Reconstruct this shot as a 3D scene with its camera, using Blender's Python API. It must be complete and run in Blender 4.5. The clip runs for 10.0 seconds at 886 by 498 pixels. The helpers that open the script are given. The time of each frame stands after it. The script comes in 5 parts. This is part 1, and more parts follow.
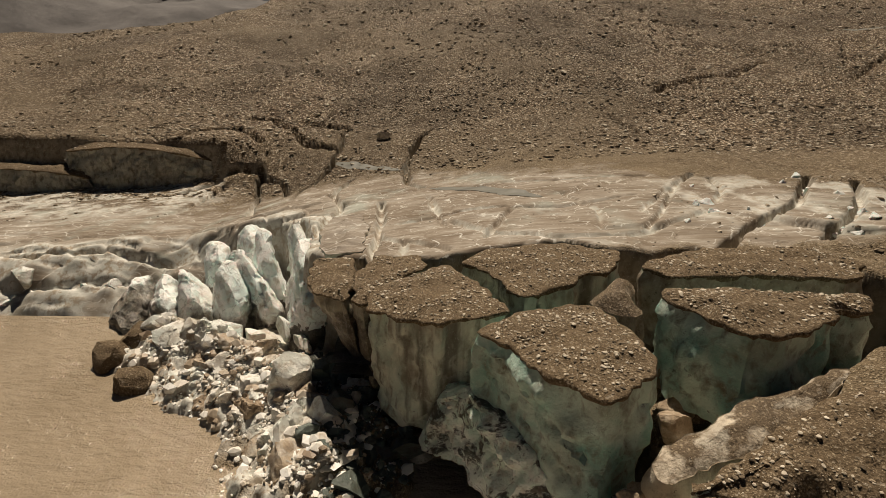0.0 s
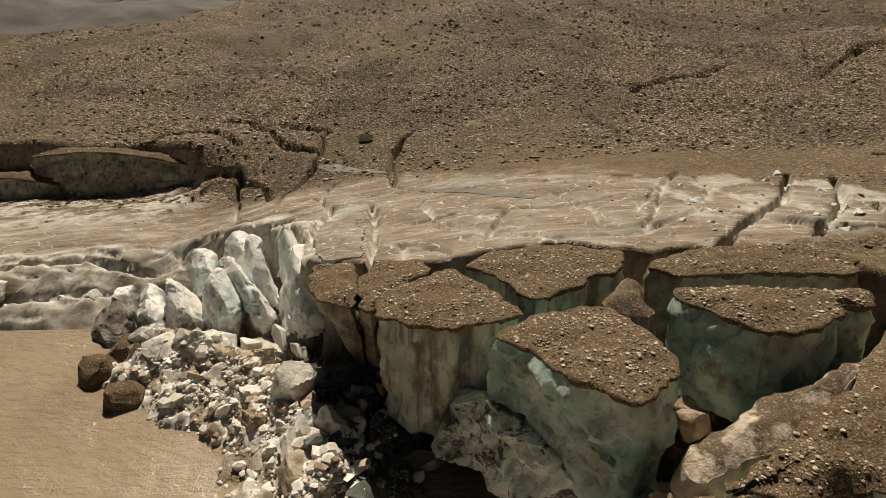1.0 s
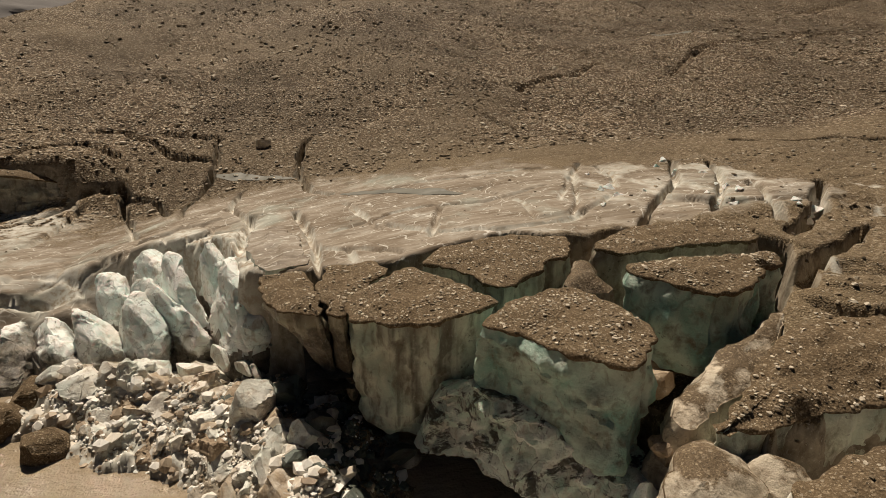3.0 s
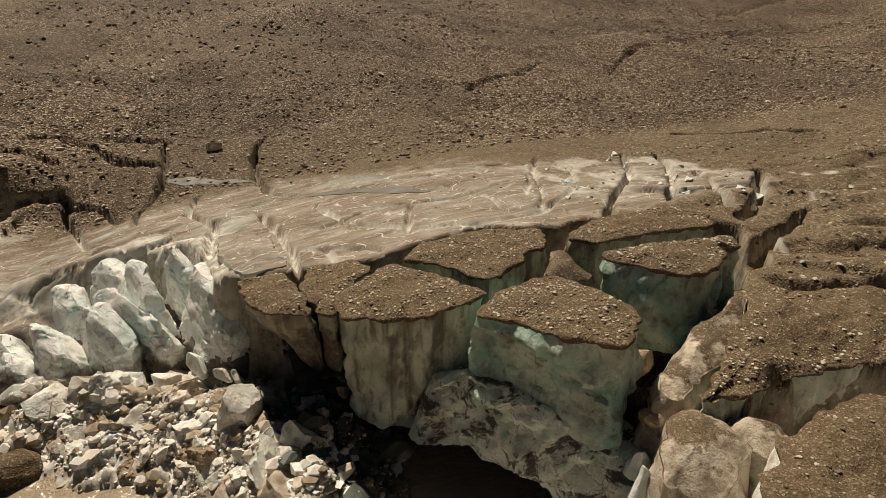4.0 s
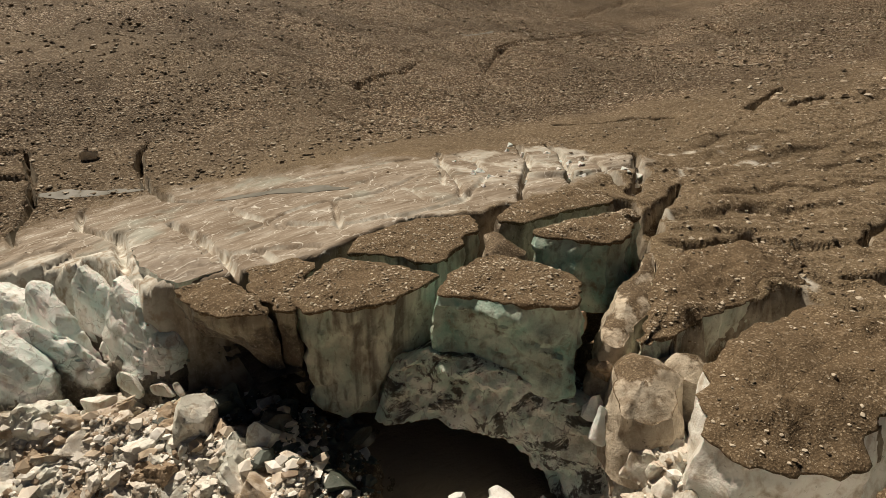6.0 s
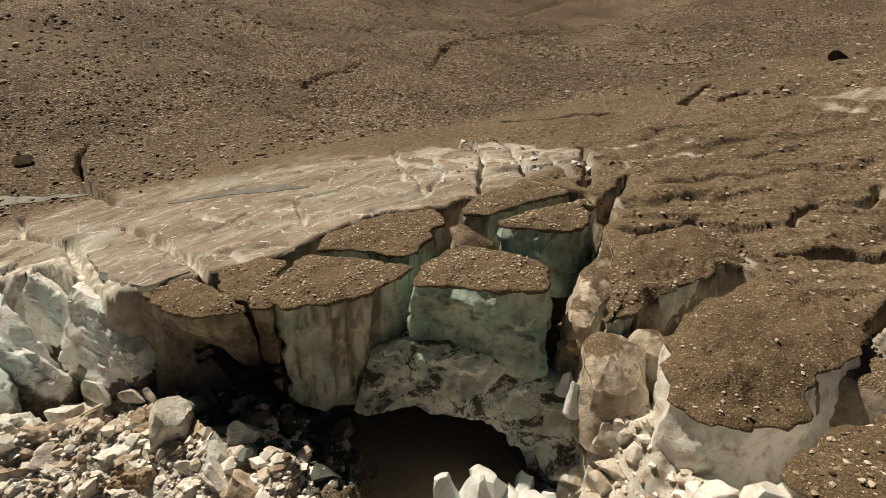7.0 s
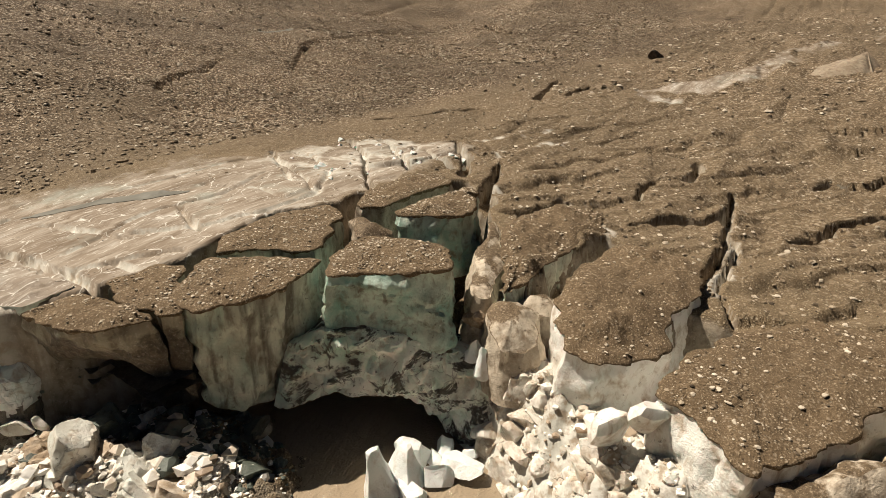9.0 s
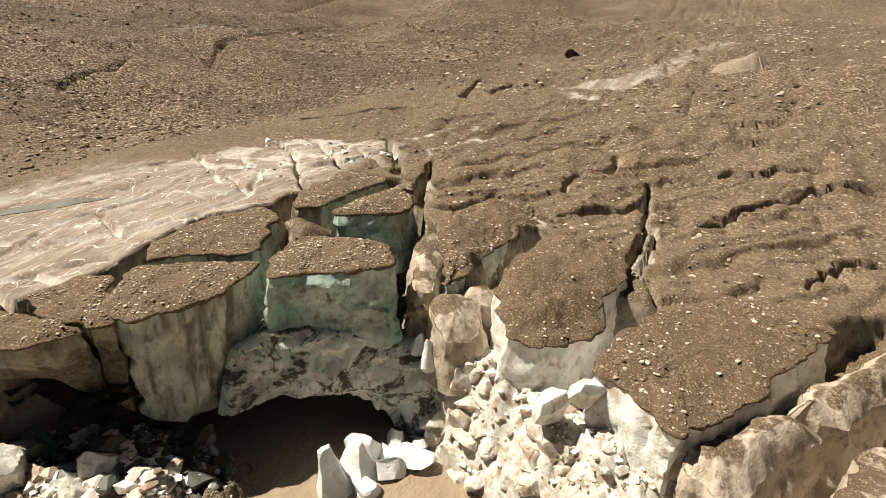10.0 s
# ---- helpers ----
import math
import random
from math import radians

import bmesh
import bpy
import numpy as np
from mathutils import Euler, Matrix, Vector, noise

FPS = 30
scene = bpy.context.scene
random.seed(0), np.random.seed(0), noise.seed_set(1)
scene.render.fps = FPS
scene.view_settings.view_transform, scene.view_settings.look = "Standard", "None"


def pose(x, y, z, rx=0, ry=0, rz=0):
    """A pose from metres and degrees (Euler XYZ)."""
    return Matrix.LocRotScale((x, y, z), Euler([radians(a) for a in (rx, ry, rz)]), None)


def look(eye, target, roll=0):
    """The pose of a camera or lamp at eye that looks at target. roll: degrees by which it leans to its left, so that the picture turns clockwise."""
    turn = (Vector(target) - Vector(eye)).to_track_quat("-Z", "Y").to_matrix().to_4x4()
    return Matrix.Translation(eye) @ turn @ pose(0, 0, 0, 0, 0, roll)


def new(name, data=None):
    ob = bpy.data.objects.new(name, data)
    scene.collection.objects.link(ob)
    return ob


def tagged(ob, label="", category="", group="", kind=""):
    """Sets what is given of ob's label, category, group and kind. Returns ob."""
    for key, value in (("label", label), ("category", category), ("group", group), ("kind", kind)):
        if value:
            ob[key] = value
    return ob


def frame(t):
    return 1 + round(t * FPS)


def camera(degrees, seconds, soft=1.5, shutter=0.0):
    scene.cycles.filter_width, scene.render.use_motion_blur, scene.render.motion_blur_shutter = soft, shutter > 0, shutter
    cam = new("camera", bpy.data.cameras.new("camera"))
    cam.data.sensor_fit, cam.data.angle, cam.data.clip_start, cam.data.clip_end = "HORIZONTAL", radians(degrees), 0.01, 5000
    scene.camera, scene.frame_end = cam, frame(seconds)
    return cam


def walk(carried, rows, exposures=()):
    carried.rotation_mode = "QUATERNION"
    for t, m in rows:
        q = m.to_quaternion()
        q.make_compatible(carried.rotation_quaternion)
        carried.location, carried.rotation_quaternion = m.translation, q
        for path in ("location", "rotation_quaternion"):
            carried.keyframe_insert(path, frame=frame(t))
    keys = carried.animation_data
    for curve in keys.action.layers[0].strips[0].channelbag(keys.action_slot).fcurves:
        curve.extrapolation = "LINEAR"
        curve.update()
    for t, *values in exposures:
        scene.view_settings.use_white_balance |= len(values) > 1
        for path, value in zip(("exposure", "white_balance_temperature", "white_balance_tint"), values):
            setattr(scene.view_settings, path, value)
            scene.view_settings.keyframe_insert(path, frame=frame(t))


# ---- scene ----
# ---------- camera ----------
cam = camera(78.3, 10.0, soft=0.45)
PATH = [
    (0.0, (-0.002, -0.066, 28.198), (0.004, 1.811, 27.509), 0.6),
    (0.5, (-1.272, 0.245, 28.26), (-1.222, 2.123, 27.572), 0.6),
    (1.0, (-2.592, 0.419, 28.273), (-2.477, 2.294, 27.587), 0.6),
    (1.5, (-3.972, 0.561, 28.287), (-3.77, 2.43, 27.603), 0.65),
    (2.0, (-5.433, 0.658, 28.208), (-5.112, 2.511, 27.527), 0.6),
    (2.5, (-6.975, 0.71, 28.122), (-6.531, 2.539, 27.445), 0.5),
    (4.0, (-11.674, 0.837, 28.029), (-10.927, 2.566, 27.356), 0.3),
    (4.5, (-13.156, 0.883, 28.019), (-12.306, 2.565, 27.346), 0.2),
    (5.0, (-14.59, 0.951, 27.992), (-13.643, 2.579, 27.319), 0.1),
    (5.5, (-15.954, 1.064, 27.967), (-14.91, 2.631, 27.294), 0.1),
    (7.0, (-19.684, 1.315, 27.922), (-18.4, 2.691, 27.245), 0.1),
    (7.5, (-20.835, 1.342, 27.916), (-19.471, 2.639, 27.238), 0.15),
    (8.0, (-21.841, 1.359, 27.87), (-20.397, 2.565, 27.192), 0.15),
    (8.5, (-22.782, 1.369, 27.932), (-21.261, 2.476, 27.253), 0.15),
    (9.0, (-23.594, 1.462, 28.027), (-22.007, 2.471, 27.347), 0.25),
    (9.5, (-24.253, 1.567, 28.097), (-22.606, 2.474, 27.415), 0.3),
    (10.0, (-24.794, 1.752, 28.141), (-23.086, 2.534, 27.456), 0.4),
]
walk(cam, [(t, look(eye, target, roll)) for t, eye, target, roll in PATH], exposures=[(0.0, -0.08, 6950, 11.3), (7.0, 0.01, 6950, 11.3), (8.5, 0.27, 6800, 11.3), (9.5, 0.55, 6650, 11.3), (10.0, 0.67, 6600, 11.3)])

# ---------- light ----------
SUN_AZ, SUN_EL = radians(6), radians(57)  # azimuth counted from +y towards -x
TO_SUN = Vector((-math.sin(SUN_AZ) * math.cos(SUN_EL), math.cos(SUN_AZ) * math.cos(SUN_EL), math.sin(SUN_EL)))
world = bpy.data.worlds.new("sky")
scene.world = world
world.use_nodes = True
_n = world.node_tree.nodes
_sky = _n.new("ShaderNodeTexSky")
_sky.sky_type, _sky.sun_disc = "NISHITA", False
_sky.sun_elevation, _sky.sun_rotation = SUN_EL, -SUN_AZ
_sky.altitude, _sky.air_density, _sky.dust_density = 2000, 1.0, 2.0
_n["Background"].inputs["Strength"].default_value = 0.009
world.node_tree.links.new(_sky.outputs[0], _n["Background"].inputs["Color"])
_sun = new("sun", bpy.data.lights.new("sun", "SUN"))
_sun.data.energy, _sun.data.angle, _sun.data.color = 5.0, radians(0.5), (1.0, 0.90, 0.76)
_sun.matrix_world = look(TO_SUN * 100, (0, 0, 0))

# ---------- materials ----------
class Nodes:
    """Short way to wire a material."""

    def __init__(self, name):
        self.mat = bpy.data.materials.new(name)
        self.mat.use_nodes = True
        self.t = self.mat.node_tree
        self.bsdf = self.t.nodes["Principled BSDF"]
        self.pos = self.t.nodes.new("ShaderNodeNewGeometry").outputs["Position"]

    def put(self, socket, value):
        if isinstance(value, bpy.types.NodeSocket):
            self.t.links.new(value, socket)
        else:
            socket.default_value = value

    def scaled(self, v, scale):
        n = self.t.nodes.new("ShaderNodeVectorMath")
        n.operation = "MULTIPLY"
        self.put(n.inputs[0], v)
        n.inputs[1].default_value = scale
        return n.outputs[0]

    def noise(self, scale, detail=6.0, rough=0.6, vec=None, distortion=0.0):
        n = self.t.nodes.new("ShaderNodeTexNoise")
        self.put(n.inputs["Vector"], vec or self.pos)
        n.inputs["Scale"].default_value, n.inputs["Detail"].default_value = scale, detail
        n.inputs["Roughness"].default_value, n.inputs["Distortion"].default_value = rough, distortion
        return n.outputs["Fac"]

    def cells(self, scale, feature="F1", vec=None, out="Distance"):
        n = self.t.nodes.new("ShaderNodeTexVoronoi")
        n.feature = feature
        self.put(n.inputs["Vector"], vec or self.pos)
        n.inputs["Scale"].default_value = scale
        if out == "Color":
            c = self.t.nodes.new("ShaderNodeSeparateColor")
            self.put(c.inputs[0], n.outputs["Color"])
            return c.outputs[0]
        return n.outputs[out]

    def ramp(self, v, *stops):
        n = self.t.nodes.new("ShaderNodeValToRGB")
        r = n.color_ramp
        while len(r.elements) < len(stops):
            r.elements.new(0.5)
        for e, (p, c) in zip(r.elements, stops):
            e.position = p
            e.color = (c, c, c, 1) if isinstance(c, (int, float)) else (*c, 1)
        self.put(n.inputs[0], v)
        return n.outputs[0]

    def mix(self, f, a, b, blend="MIX"):
        n = self.t.nodes.new("ShaderNodeMix")
        n.data_type, n.blend_type = "RGBA", blend
        self.put(n.inputs[0], f)
        self.put(n.inputs[6], a if isinstance(a, bpy.types.NodeSocket) else (*a, 1))
        self.put(n.inputs[7], b if isinstance(b, bpy.types.NodeSocket) else (*b, 1))
        return n.outputs[2]

    def math(self, op, a, b=0.0):
        n = self.t.nodes.new("ShaderNodeMath")
        n.operation, n.use_clamp = op, False
        self.put(n.inputs[0], a)
        self.put(n.inputs[1], b)
        return n.outputs[0]

    def fracture(self, scale, width, stretch=(1.0, 1.0, 1.0), patch=0.5):
        """1 on thin lines of a warped crack net, in patches."""
        w = self.t.nodes.new("ShaderNodeTexNoise")
        self.put(w.inputs["Vector"], self.pos)
        w.inputs["Scale"].default_value = scale * 1.3
        add = self.t.nodes.new("ShaderNodeVectorMath")
        add.operation = "ADD"
        self.put(add.inputs[0], self.scaled(self.pos, stretch))
        self.put(add.inputs[1], self.scaled(w.outputs["Color"], (1.0 / scale,) * 3))
        edge = self.cells(scale, "DISTANCE_TO_EDGE", add.outputs[0])
        return self.math("MULTIPLY", self.ramp(edge, (0.0, 1.0), (width, 0.0)), self.ramp(self.noise(scale * 0.7, 3), (patch - 0.04, 0.0), (patch + 0.06, 1.0)))

    def attr(self, name):
        n = self.t.nodes.new("ShaderNodeAttribute")
        n.attribute_name = name
        return n.outputs["Fac"]

    def up(self):
        n = self.t.nodes.new("ShaderNodeSeparateXYZ")
        self.t.links.new(self.t.nodes["Geometry"].outputs["Normal"], n.inputs[0])
        return n.outputs["Z"]

    def random(self):
        return self.t.nodes.new("ShaderNodeObjectInfo").outputs["Random"]

    def island(self):
        return self.t.nodes["Geometry"].outputs["Random Per Island"]

    def done(self, colour, rough, *bumps, spec=0.3):
        """bumps: (height socket, strength, metres)."""
        self.put(self.bsdf.inputs["Base Color"], colour)
        self.put(self.bsdf.inputs["Roughness"], rough)
        self.bsdf.inputs["Specular IOR Level"].default_value = spec
        last = None
        for h, strength, metres in bumps:
            n = self.t.nodes.new("ShaderNodeBump")
            n.inputs["Strength"].default_value, n.inputs["Distance"].default_value = strength, metres
            self.put(n.inputs["Height"], h)
            if last:
                self.t.links.new(last, n.inputs["Normal"])
            last = n.outputs[0]
        if last:
            self.t.links.new(last, self.bsdf.inputs["Normal"])
        return self.mat


def debris_colour(m, coarse=None):
    """Silt and gravel: brown ground, paler and darker stones in it. coarse: 0 fine silt to 1 stony scree."""
    wide = m.noise(0.09, 5)
    mid = m.noise(1.1, 6)
    base = m.ramp(wide, (0.3, (0.0931, 0.066, 0.0404)), (0.5, (0.136, 0.096, 0.0579)), (0.7, (0.175, 0.124, 0.0735)))
    base = m.mix(m.ramp(mid, (0.35, 0.0), (0.7, 0.55)), base, (0.201, 0.146, 0.09))
    small, tiny = m.cells(7.5, out="Color"), m.cells(19.0, out="Color")
    fine = m.ramp(small, (0.0, (0.045, 0.032, 0.02)), (0.5, (0.1, 0.071, 0.043)), (0.90, (0.148, 0.107, 0.066)), (0.95, (0.45, 0.365, 0.265)), (1.0, (0.62, 0.56, 0.46)))
    grit = m.ramp(tiny, (0.0, (0.02, 0.014, 0.009)), (0.5, (0.1, 0.071, 0.043)), (0.85, (0.212, 0.155, 0.0969)), (1.0, (0.5, 0.41, 0.3)))
    col = m.mix(0.5, base, m.mix(0.5, fine, grit))
    relief = m.math("MULTIPLY", m.cells(7.5), 0.3)
    for scale, share, shade in ((6.0, 0.86, (0.44, 0.355, 0.245)), (11.0, 0.83, (0.39, 0.31, 0.21)), (4.6, 0.91, (0.034, 0.024, 0.015)), (9.0, 0.89, (0.042, 0.03, 0.019))):
        stone = m.math("MULTIPLY", m.ramp(m.cells(scale, out="Color"), (share, 0.0), (share + 0.02, 0.6)), m.ramp(m.cells(scale), (0.36, 1.0), (0.46, 0.0)))
        col = m.mix(stone, col, shade)
        if shade[0] > 0.1:
            relief = m.math("ADD", relief, m.math("MULTIPLY", stone, 0.35))
    if coarse is not None:
        a, b = m.cells(3.4, out="Color"), m.cells(1.5, out="Color")
        big = m.ramp(a, (0.0, (0.012, 0.009, 0.006)), (0.3, (0.058, 0.04, 0.025)), (0.70, (0.135, 0.095, 0.059)), (0.80, (0.33, 0.27, 0.19)), (1.0, (0.72, 0.66, 0.55)))
        wash = m.ramp(b, (0.0, (0.042, 0.029, 0.019)), (0.6, (0.118, 0.082, 0.051)), (1.0, (0.3, 0.225, 0.15)))
        scree = m.mix(0.22, big, wash)
        scree = m.mix(m.ramp(m.noise(0.025, 5, 0.6), (0.42, 0.5), (0.58, 0.0)), scree, (0.0414, 0.031, 0.0209))
        scree = m.mix(1.0, scree, (1.32, 1.27, 1.23), "MULTIPLY")
        col = m.mix(m.math("MULTIPLY", coarse, 0.9), m.mix(1.0, col, (1.27, 1.31, 1.31), "MULTIPLY"), scree)
        relief = m.math("ADD", relief, m.math("MULTIPLY", m.cells(3.4), coarse))
    return col, relief


def ice_colour(m, clean, deep, dirt, amount, stretch=(1.0, 1.0, 0.22), bands=0.0, dark_below=None, flecks=0.0, broken=0.0):
    """Glacier ice: cloudy white to green, streaked and stained with silt, dark flecks in the clefts."""
    cloud = m.noise(0.35, 6, 0.55, distortion=0.6)
    col = m.mix(m.ramp(cloud, (0.33, 0.0), (0.58, 1.0)), deep, clean)
    streak = m.noise(1.3, 5, 0.6, m.scaled(m.pos, stretch), 0.4)
    col = m.mix(m.ramp(streak, (0.52 - amount * 0.2, 0.0), (0.74 - amount * 0.15, 0.9)), col, dirt)
    if bands:
        broad = m.noise(0.8, 3, 0.5, m.scaled(m.pos, (1.0, 1.0, 0.05)))
        col = m.mix(m.ramp(broad, (0.53, 0.0), (0.65, bands)), col, (0.085, 0.066, 0.044))
    # dark below this height: basal dirt, and on the ledges also painted shade
    if dark_below is not None:
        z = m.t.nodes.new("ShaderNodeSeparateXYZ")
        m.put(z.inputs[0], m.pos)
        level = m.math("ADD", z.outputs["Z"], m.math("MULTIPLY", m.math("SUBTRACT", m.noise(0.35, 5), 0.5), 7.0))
        low = m.ramp(m.math("DIVIDE", level, 10.0), (dark_below / 10 - 0.06, 0.9), (dark_below / 10 + 0.06, 0.0))
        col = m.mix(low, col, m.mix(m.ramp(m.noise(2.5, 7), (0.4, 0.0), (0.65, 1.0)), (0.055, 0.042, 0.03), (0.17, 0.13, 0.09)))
    wide = m.noise(0.22, 4, 0.6)
    col = m.mix(m.ramp(wide, (0.5, 0.0), (0.78, 0.7)), col, dirt)
    fleck = m.noise(1.9, 9, 0.75)
    col = m.mix(m.ramp(fleck, (0.60 - flecks, 0.0), (0.68 - flecks, 0.85)), col, (0.05, 0.04, 0.03))
    h = m.math("ADD", m.noise(0.9, 8, 0.6), m.math("MULTIPLY", m.noise(4.0, 8, 0.7), 0.45))
    grain = m.noise(5.0, 9, 0.75)
    col = m.mix(m.ramp(grain, (0.3, 0.22), (0.46, 0.0)), col, dirt)
    col = m.mix(m.ramp(grain, (0.56, 0.0), (0.72, 0.4)), col, (0.86, 0.85, 0.80))
    if broken:
        crack = m.math("MULTIPLY", m.fracture(0.6, 0.022, patch=0.5), broken)
        col = m.mix(crack, col, (0.09, 0.072, 0.052))
        h = m.math("SUBTRACT", h, m.math("MULTIPLY", crack, 0.3))
    return col, h


def debris_material(name):
    m = Nodes(name)
    col, h = debris_colour(m)
    return m.done(col, 0.9, (h, 0.9, 0.16), (m.noise(14, 4), 0.6, 0.05), spec=0.15)


def ice_material(name, clean, deep, dirt, amount, rough=0.45, stretch=(1.0, 1.0, 0.22), bands=0.0, dark_below=None, glow=0.45, flecks=0.0, broken=0.0):
    """glow: share of the light that scatters through the ice."""
    m = Nodes(name)
    col, h = ice_colour(m, clean, deep, dirt, amount, stretch, bands, dark_below, flecks, broken)
    m.bsdf.inputs["Subsurface Weight"].default_value = glow
    m.bsdf.inputs["Subsurface Radius"].default_value = (0.7, 1.0, 0.95)
    m.bsdf.inputs["Subsurface Scale"].default_value = 0.25
    return m.done(col, rough, (h, 0.7, 0.3), spec=0.35)


DEBRIS = debris_material("silt_and_gravel")
ICE_GREEN = ice_material("green_ice", (0.57, 0.68, 0.59), (0.21, 0.43, 0.37), (0.17, 0.135, 0.09), 0.22, stretch=(1, 1, 0.8))
ICE_STREAKED = ice_material("streaked_ice", (0.64, 0.65, 0.54), (0.40, 0.51, 0.43), (0.17, 0.13, 0.085), 0.3, stretch=(1, 1, 0.4), bands=0.8)
# darker up to about z 10: brown dirt plus the overhang's shade in colour
ICE_LEDGE = ice_material("ledge_ice", (0.38, 0.34, 0.255), (0.28, 0.27, 0.205), (0.15, 0.115, 0.075), 0.35, stretch=(1, 1, 0.4), bands=0.6, dark_below=10.0)
# dark tone that carries the cave's shade on its underside and slab
ICE_CAVE_SHADE = ice_material("cave_shade_ice", (0.13, 0.105, 0.08), (0.08, 0.075, 0.06), (0.045, 0.035, 0.025), 0.4, stretch=(1, 1, 1), glow=0.0, flecks=0.05)
ICE_WHITE = ice_material("white_ice", (0.86, 0.845, 0.80), (0.72, 0.74, 0.70), (0.40, 0.31, 0.215), 0.15, stretch=(1, 1, 0.7), glow=0.3)
ICE_DIRTY = ice_material("dirty_ice", (0.42, 0.36, 0.28), (0.34, 0.31, 0.25), (0.15, 0.11, 0.075), 0.55, stretch=(1.0, 1.0, 0.6))
ICE_BLUE = ice_material("blue_ice", (0.93, 0.93, 0.90), (0.70, 0.83, 0.80), (0.45, 0.38, 0.29), 0.0, stretch=(1, 1, 0.7), dark_below=3.0, glow=0.4, flecks=-0.03, broken=0.6)


def stone_material(name):
    m = Nodes(name)
    r = m.island()
    col = m.ramp(r, (0.0, (0.06, 0.046, 0.032)), (0.25, (0.19, 0.147, 0.1)), (0.62, (0.32, 0.255, 0.178)), (1.0, (0.72, 0.65, 0.54)))
    col = m.mix(m.ramp(m.noise(6, 5), (0.45, 0.0), (0.75, 0.35)), col, (0.166, 0.125, 0.0855))
    return m.done(col, 0.85, (m.noise(9, 5), 0.4, 0.05), spec=0.2)


STONE = stone_material("loose_stone")


def dark_stone_material(name):
    m = Nodes(name)
    col = m.ramp(m.noise(1.5, 6), (0.35, (0.035, 0.03, 0.025)), (0.65, (0.085, 0.07, 0.055)))
    return m.done(col, 0.85, (m.noise(3, 6), 0.6, 0.2), spec=0.2)


DARK_STONE = dark_stone_material("dark_stone")


def chunk_material(name, joined=False, recolour=False):
    m = Nodes(name)
    r = m.island() if joined else m.random()
    col, h = ice_colour(m, (0.88, 0.86, 0.80), (0.70, 0.74, 0.68), (0.42, 0.33, 0.235), 0.1, (1, 1, 1), broken=0.4)
    # darkened variant: the deep shade beside the cave is put into the colour
    if recolour:
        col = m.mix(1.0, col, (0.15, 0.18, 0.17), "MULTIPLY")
    brown = m.mix(m.ramp(m.noise(1.6, 6), (0.35, 0.0), (0.65, 1.0)), (0.50, 0.385, 0.265), (0.26, 0.19, 0.128)) if not recolour else (0.07, 0.056, 0.042)
    col = m.mix(m.ramp(m.math("ADD", r, m.math("MULTIPLY", m.math("SUBTRACT", m.noise(0.9, 6, 0.65), 0.5), 1.1)), (0.6, 0.0), (0.82, 0.5), (1.1, 0.95)), col, brown)
    crumb = m.math("ADD", m.noise(7.0, 8, 0.75), m.math("MULTIPLY", m.cells(5.0), 0.6))
    return m.done(col, 0.4, (h, 0.7, 0.25), (crumb, 0.5, 0.06), spec=0.35)




def silty_chunk_material(name):
    m = Nodes(name)
    col = m.ramp(m.noise(1.2, 8, 0.65), (0.3, (0.20, 0.142, 0.092)), (0.5, (0.36, 0.275, 0.19)), (0.66, (0.52, 0.43, 0.33)), (0.76, (0.76, 0.72, 0.65)))
    col = m.mix(m.ramp(m.noise(6, 8, 0.7), (0.34, 0.6), (0.46, 0.0)), col, (0.12, 0.088, 0.06))
    return m.done(col, 0.7, (m.noise(1.6, 8, 0.65), 0.7, 0.25), (m.math("ADD", m.noise(7.0, 8, 0.75), m.cells(4.0)), 0.7, 0.08), spec=0.25)


SILTY_CHUNK = silty_chunk_material("silty_crumbling_ice")
CHUNK = chunk_material("broken_ice")


def crumb_material(name):
    m = Nodes(name)
    col = m.ramp(m.island(), (0.0, (0.26, 0.19, 0.13)), (0.2, (0.5, 0.41, 0.31)), (0.4, (0.76, 0.72, 0.65)), (1.0, (0.90, 0.89, 0.85)))
    col = m.mix(m.ramp(m.noise(0.5, 5, 0.6), (0.52, 0.0), (0.66, 0.75)), col, m.mix(m.island(), (0.25, 0.185, 0.125), (0.52, 0.42, 0.31)))
    return m.done(col, 0.45, (m.noise(6.0, 6, 0.7), 0.5, 0.06), spec=0.3)


CHUNK_SMALL = crumb_material("broken_ice_small")
# same broken ice, toned down to hold the shade of the heap
CHUNK_SHADED = chunk_material("shaded_chunk_ice", False, True)
CHUNK_SHADED_SMALL = chunk_material("shaded_chunk_ice_small", True, True)


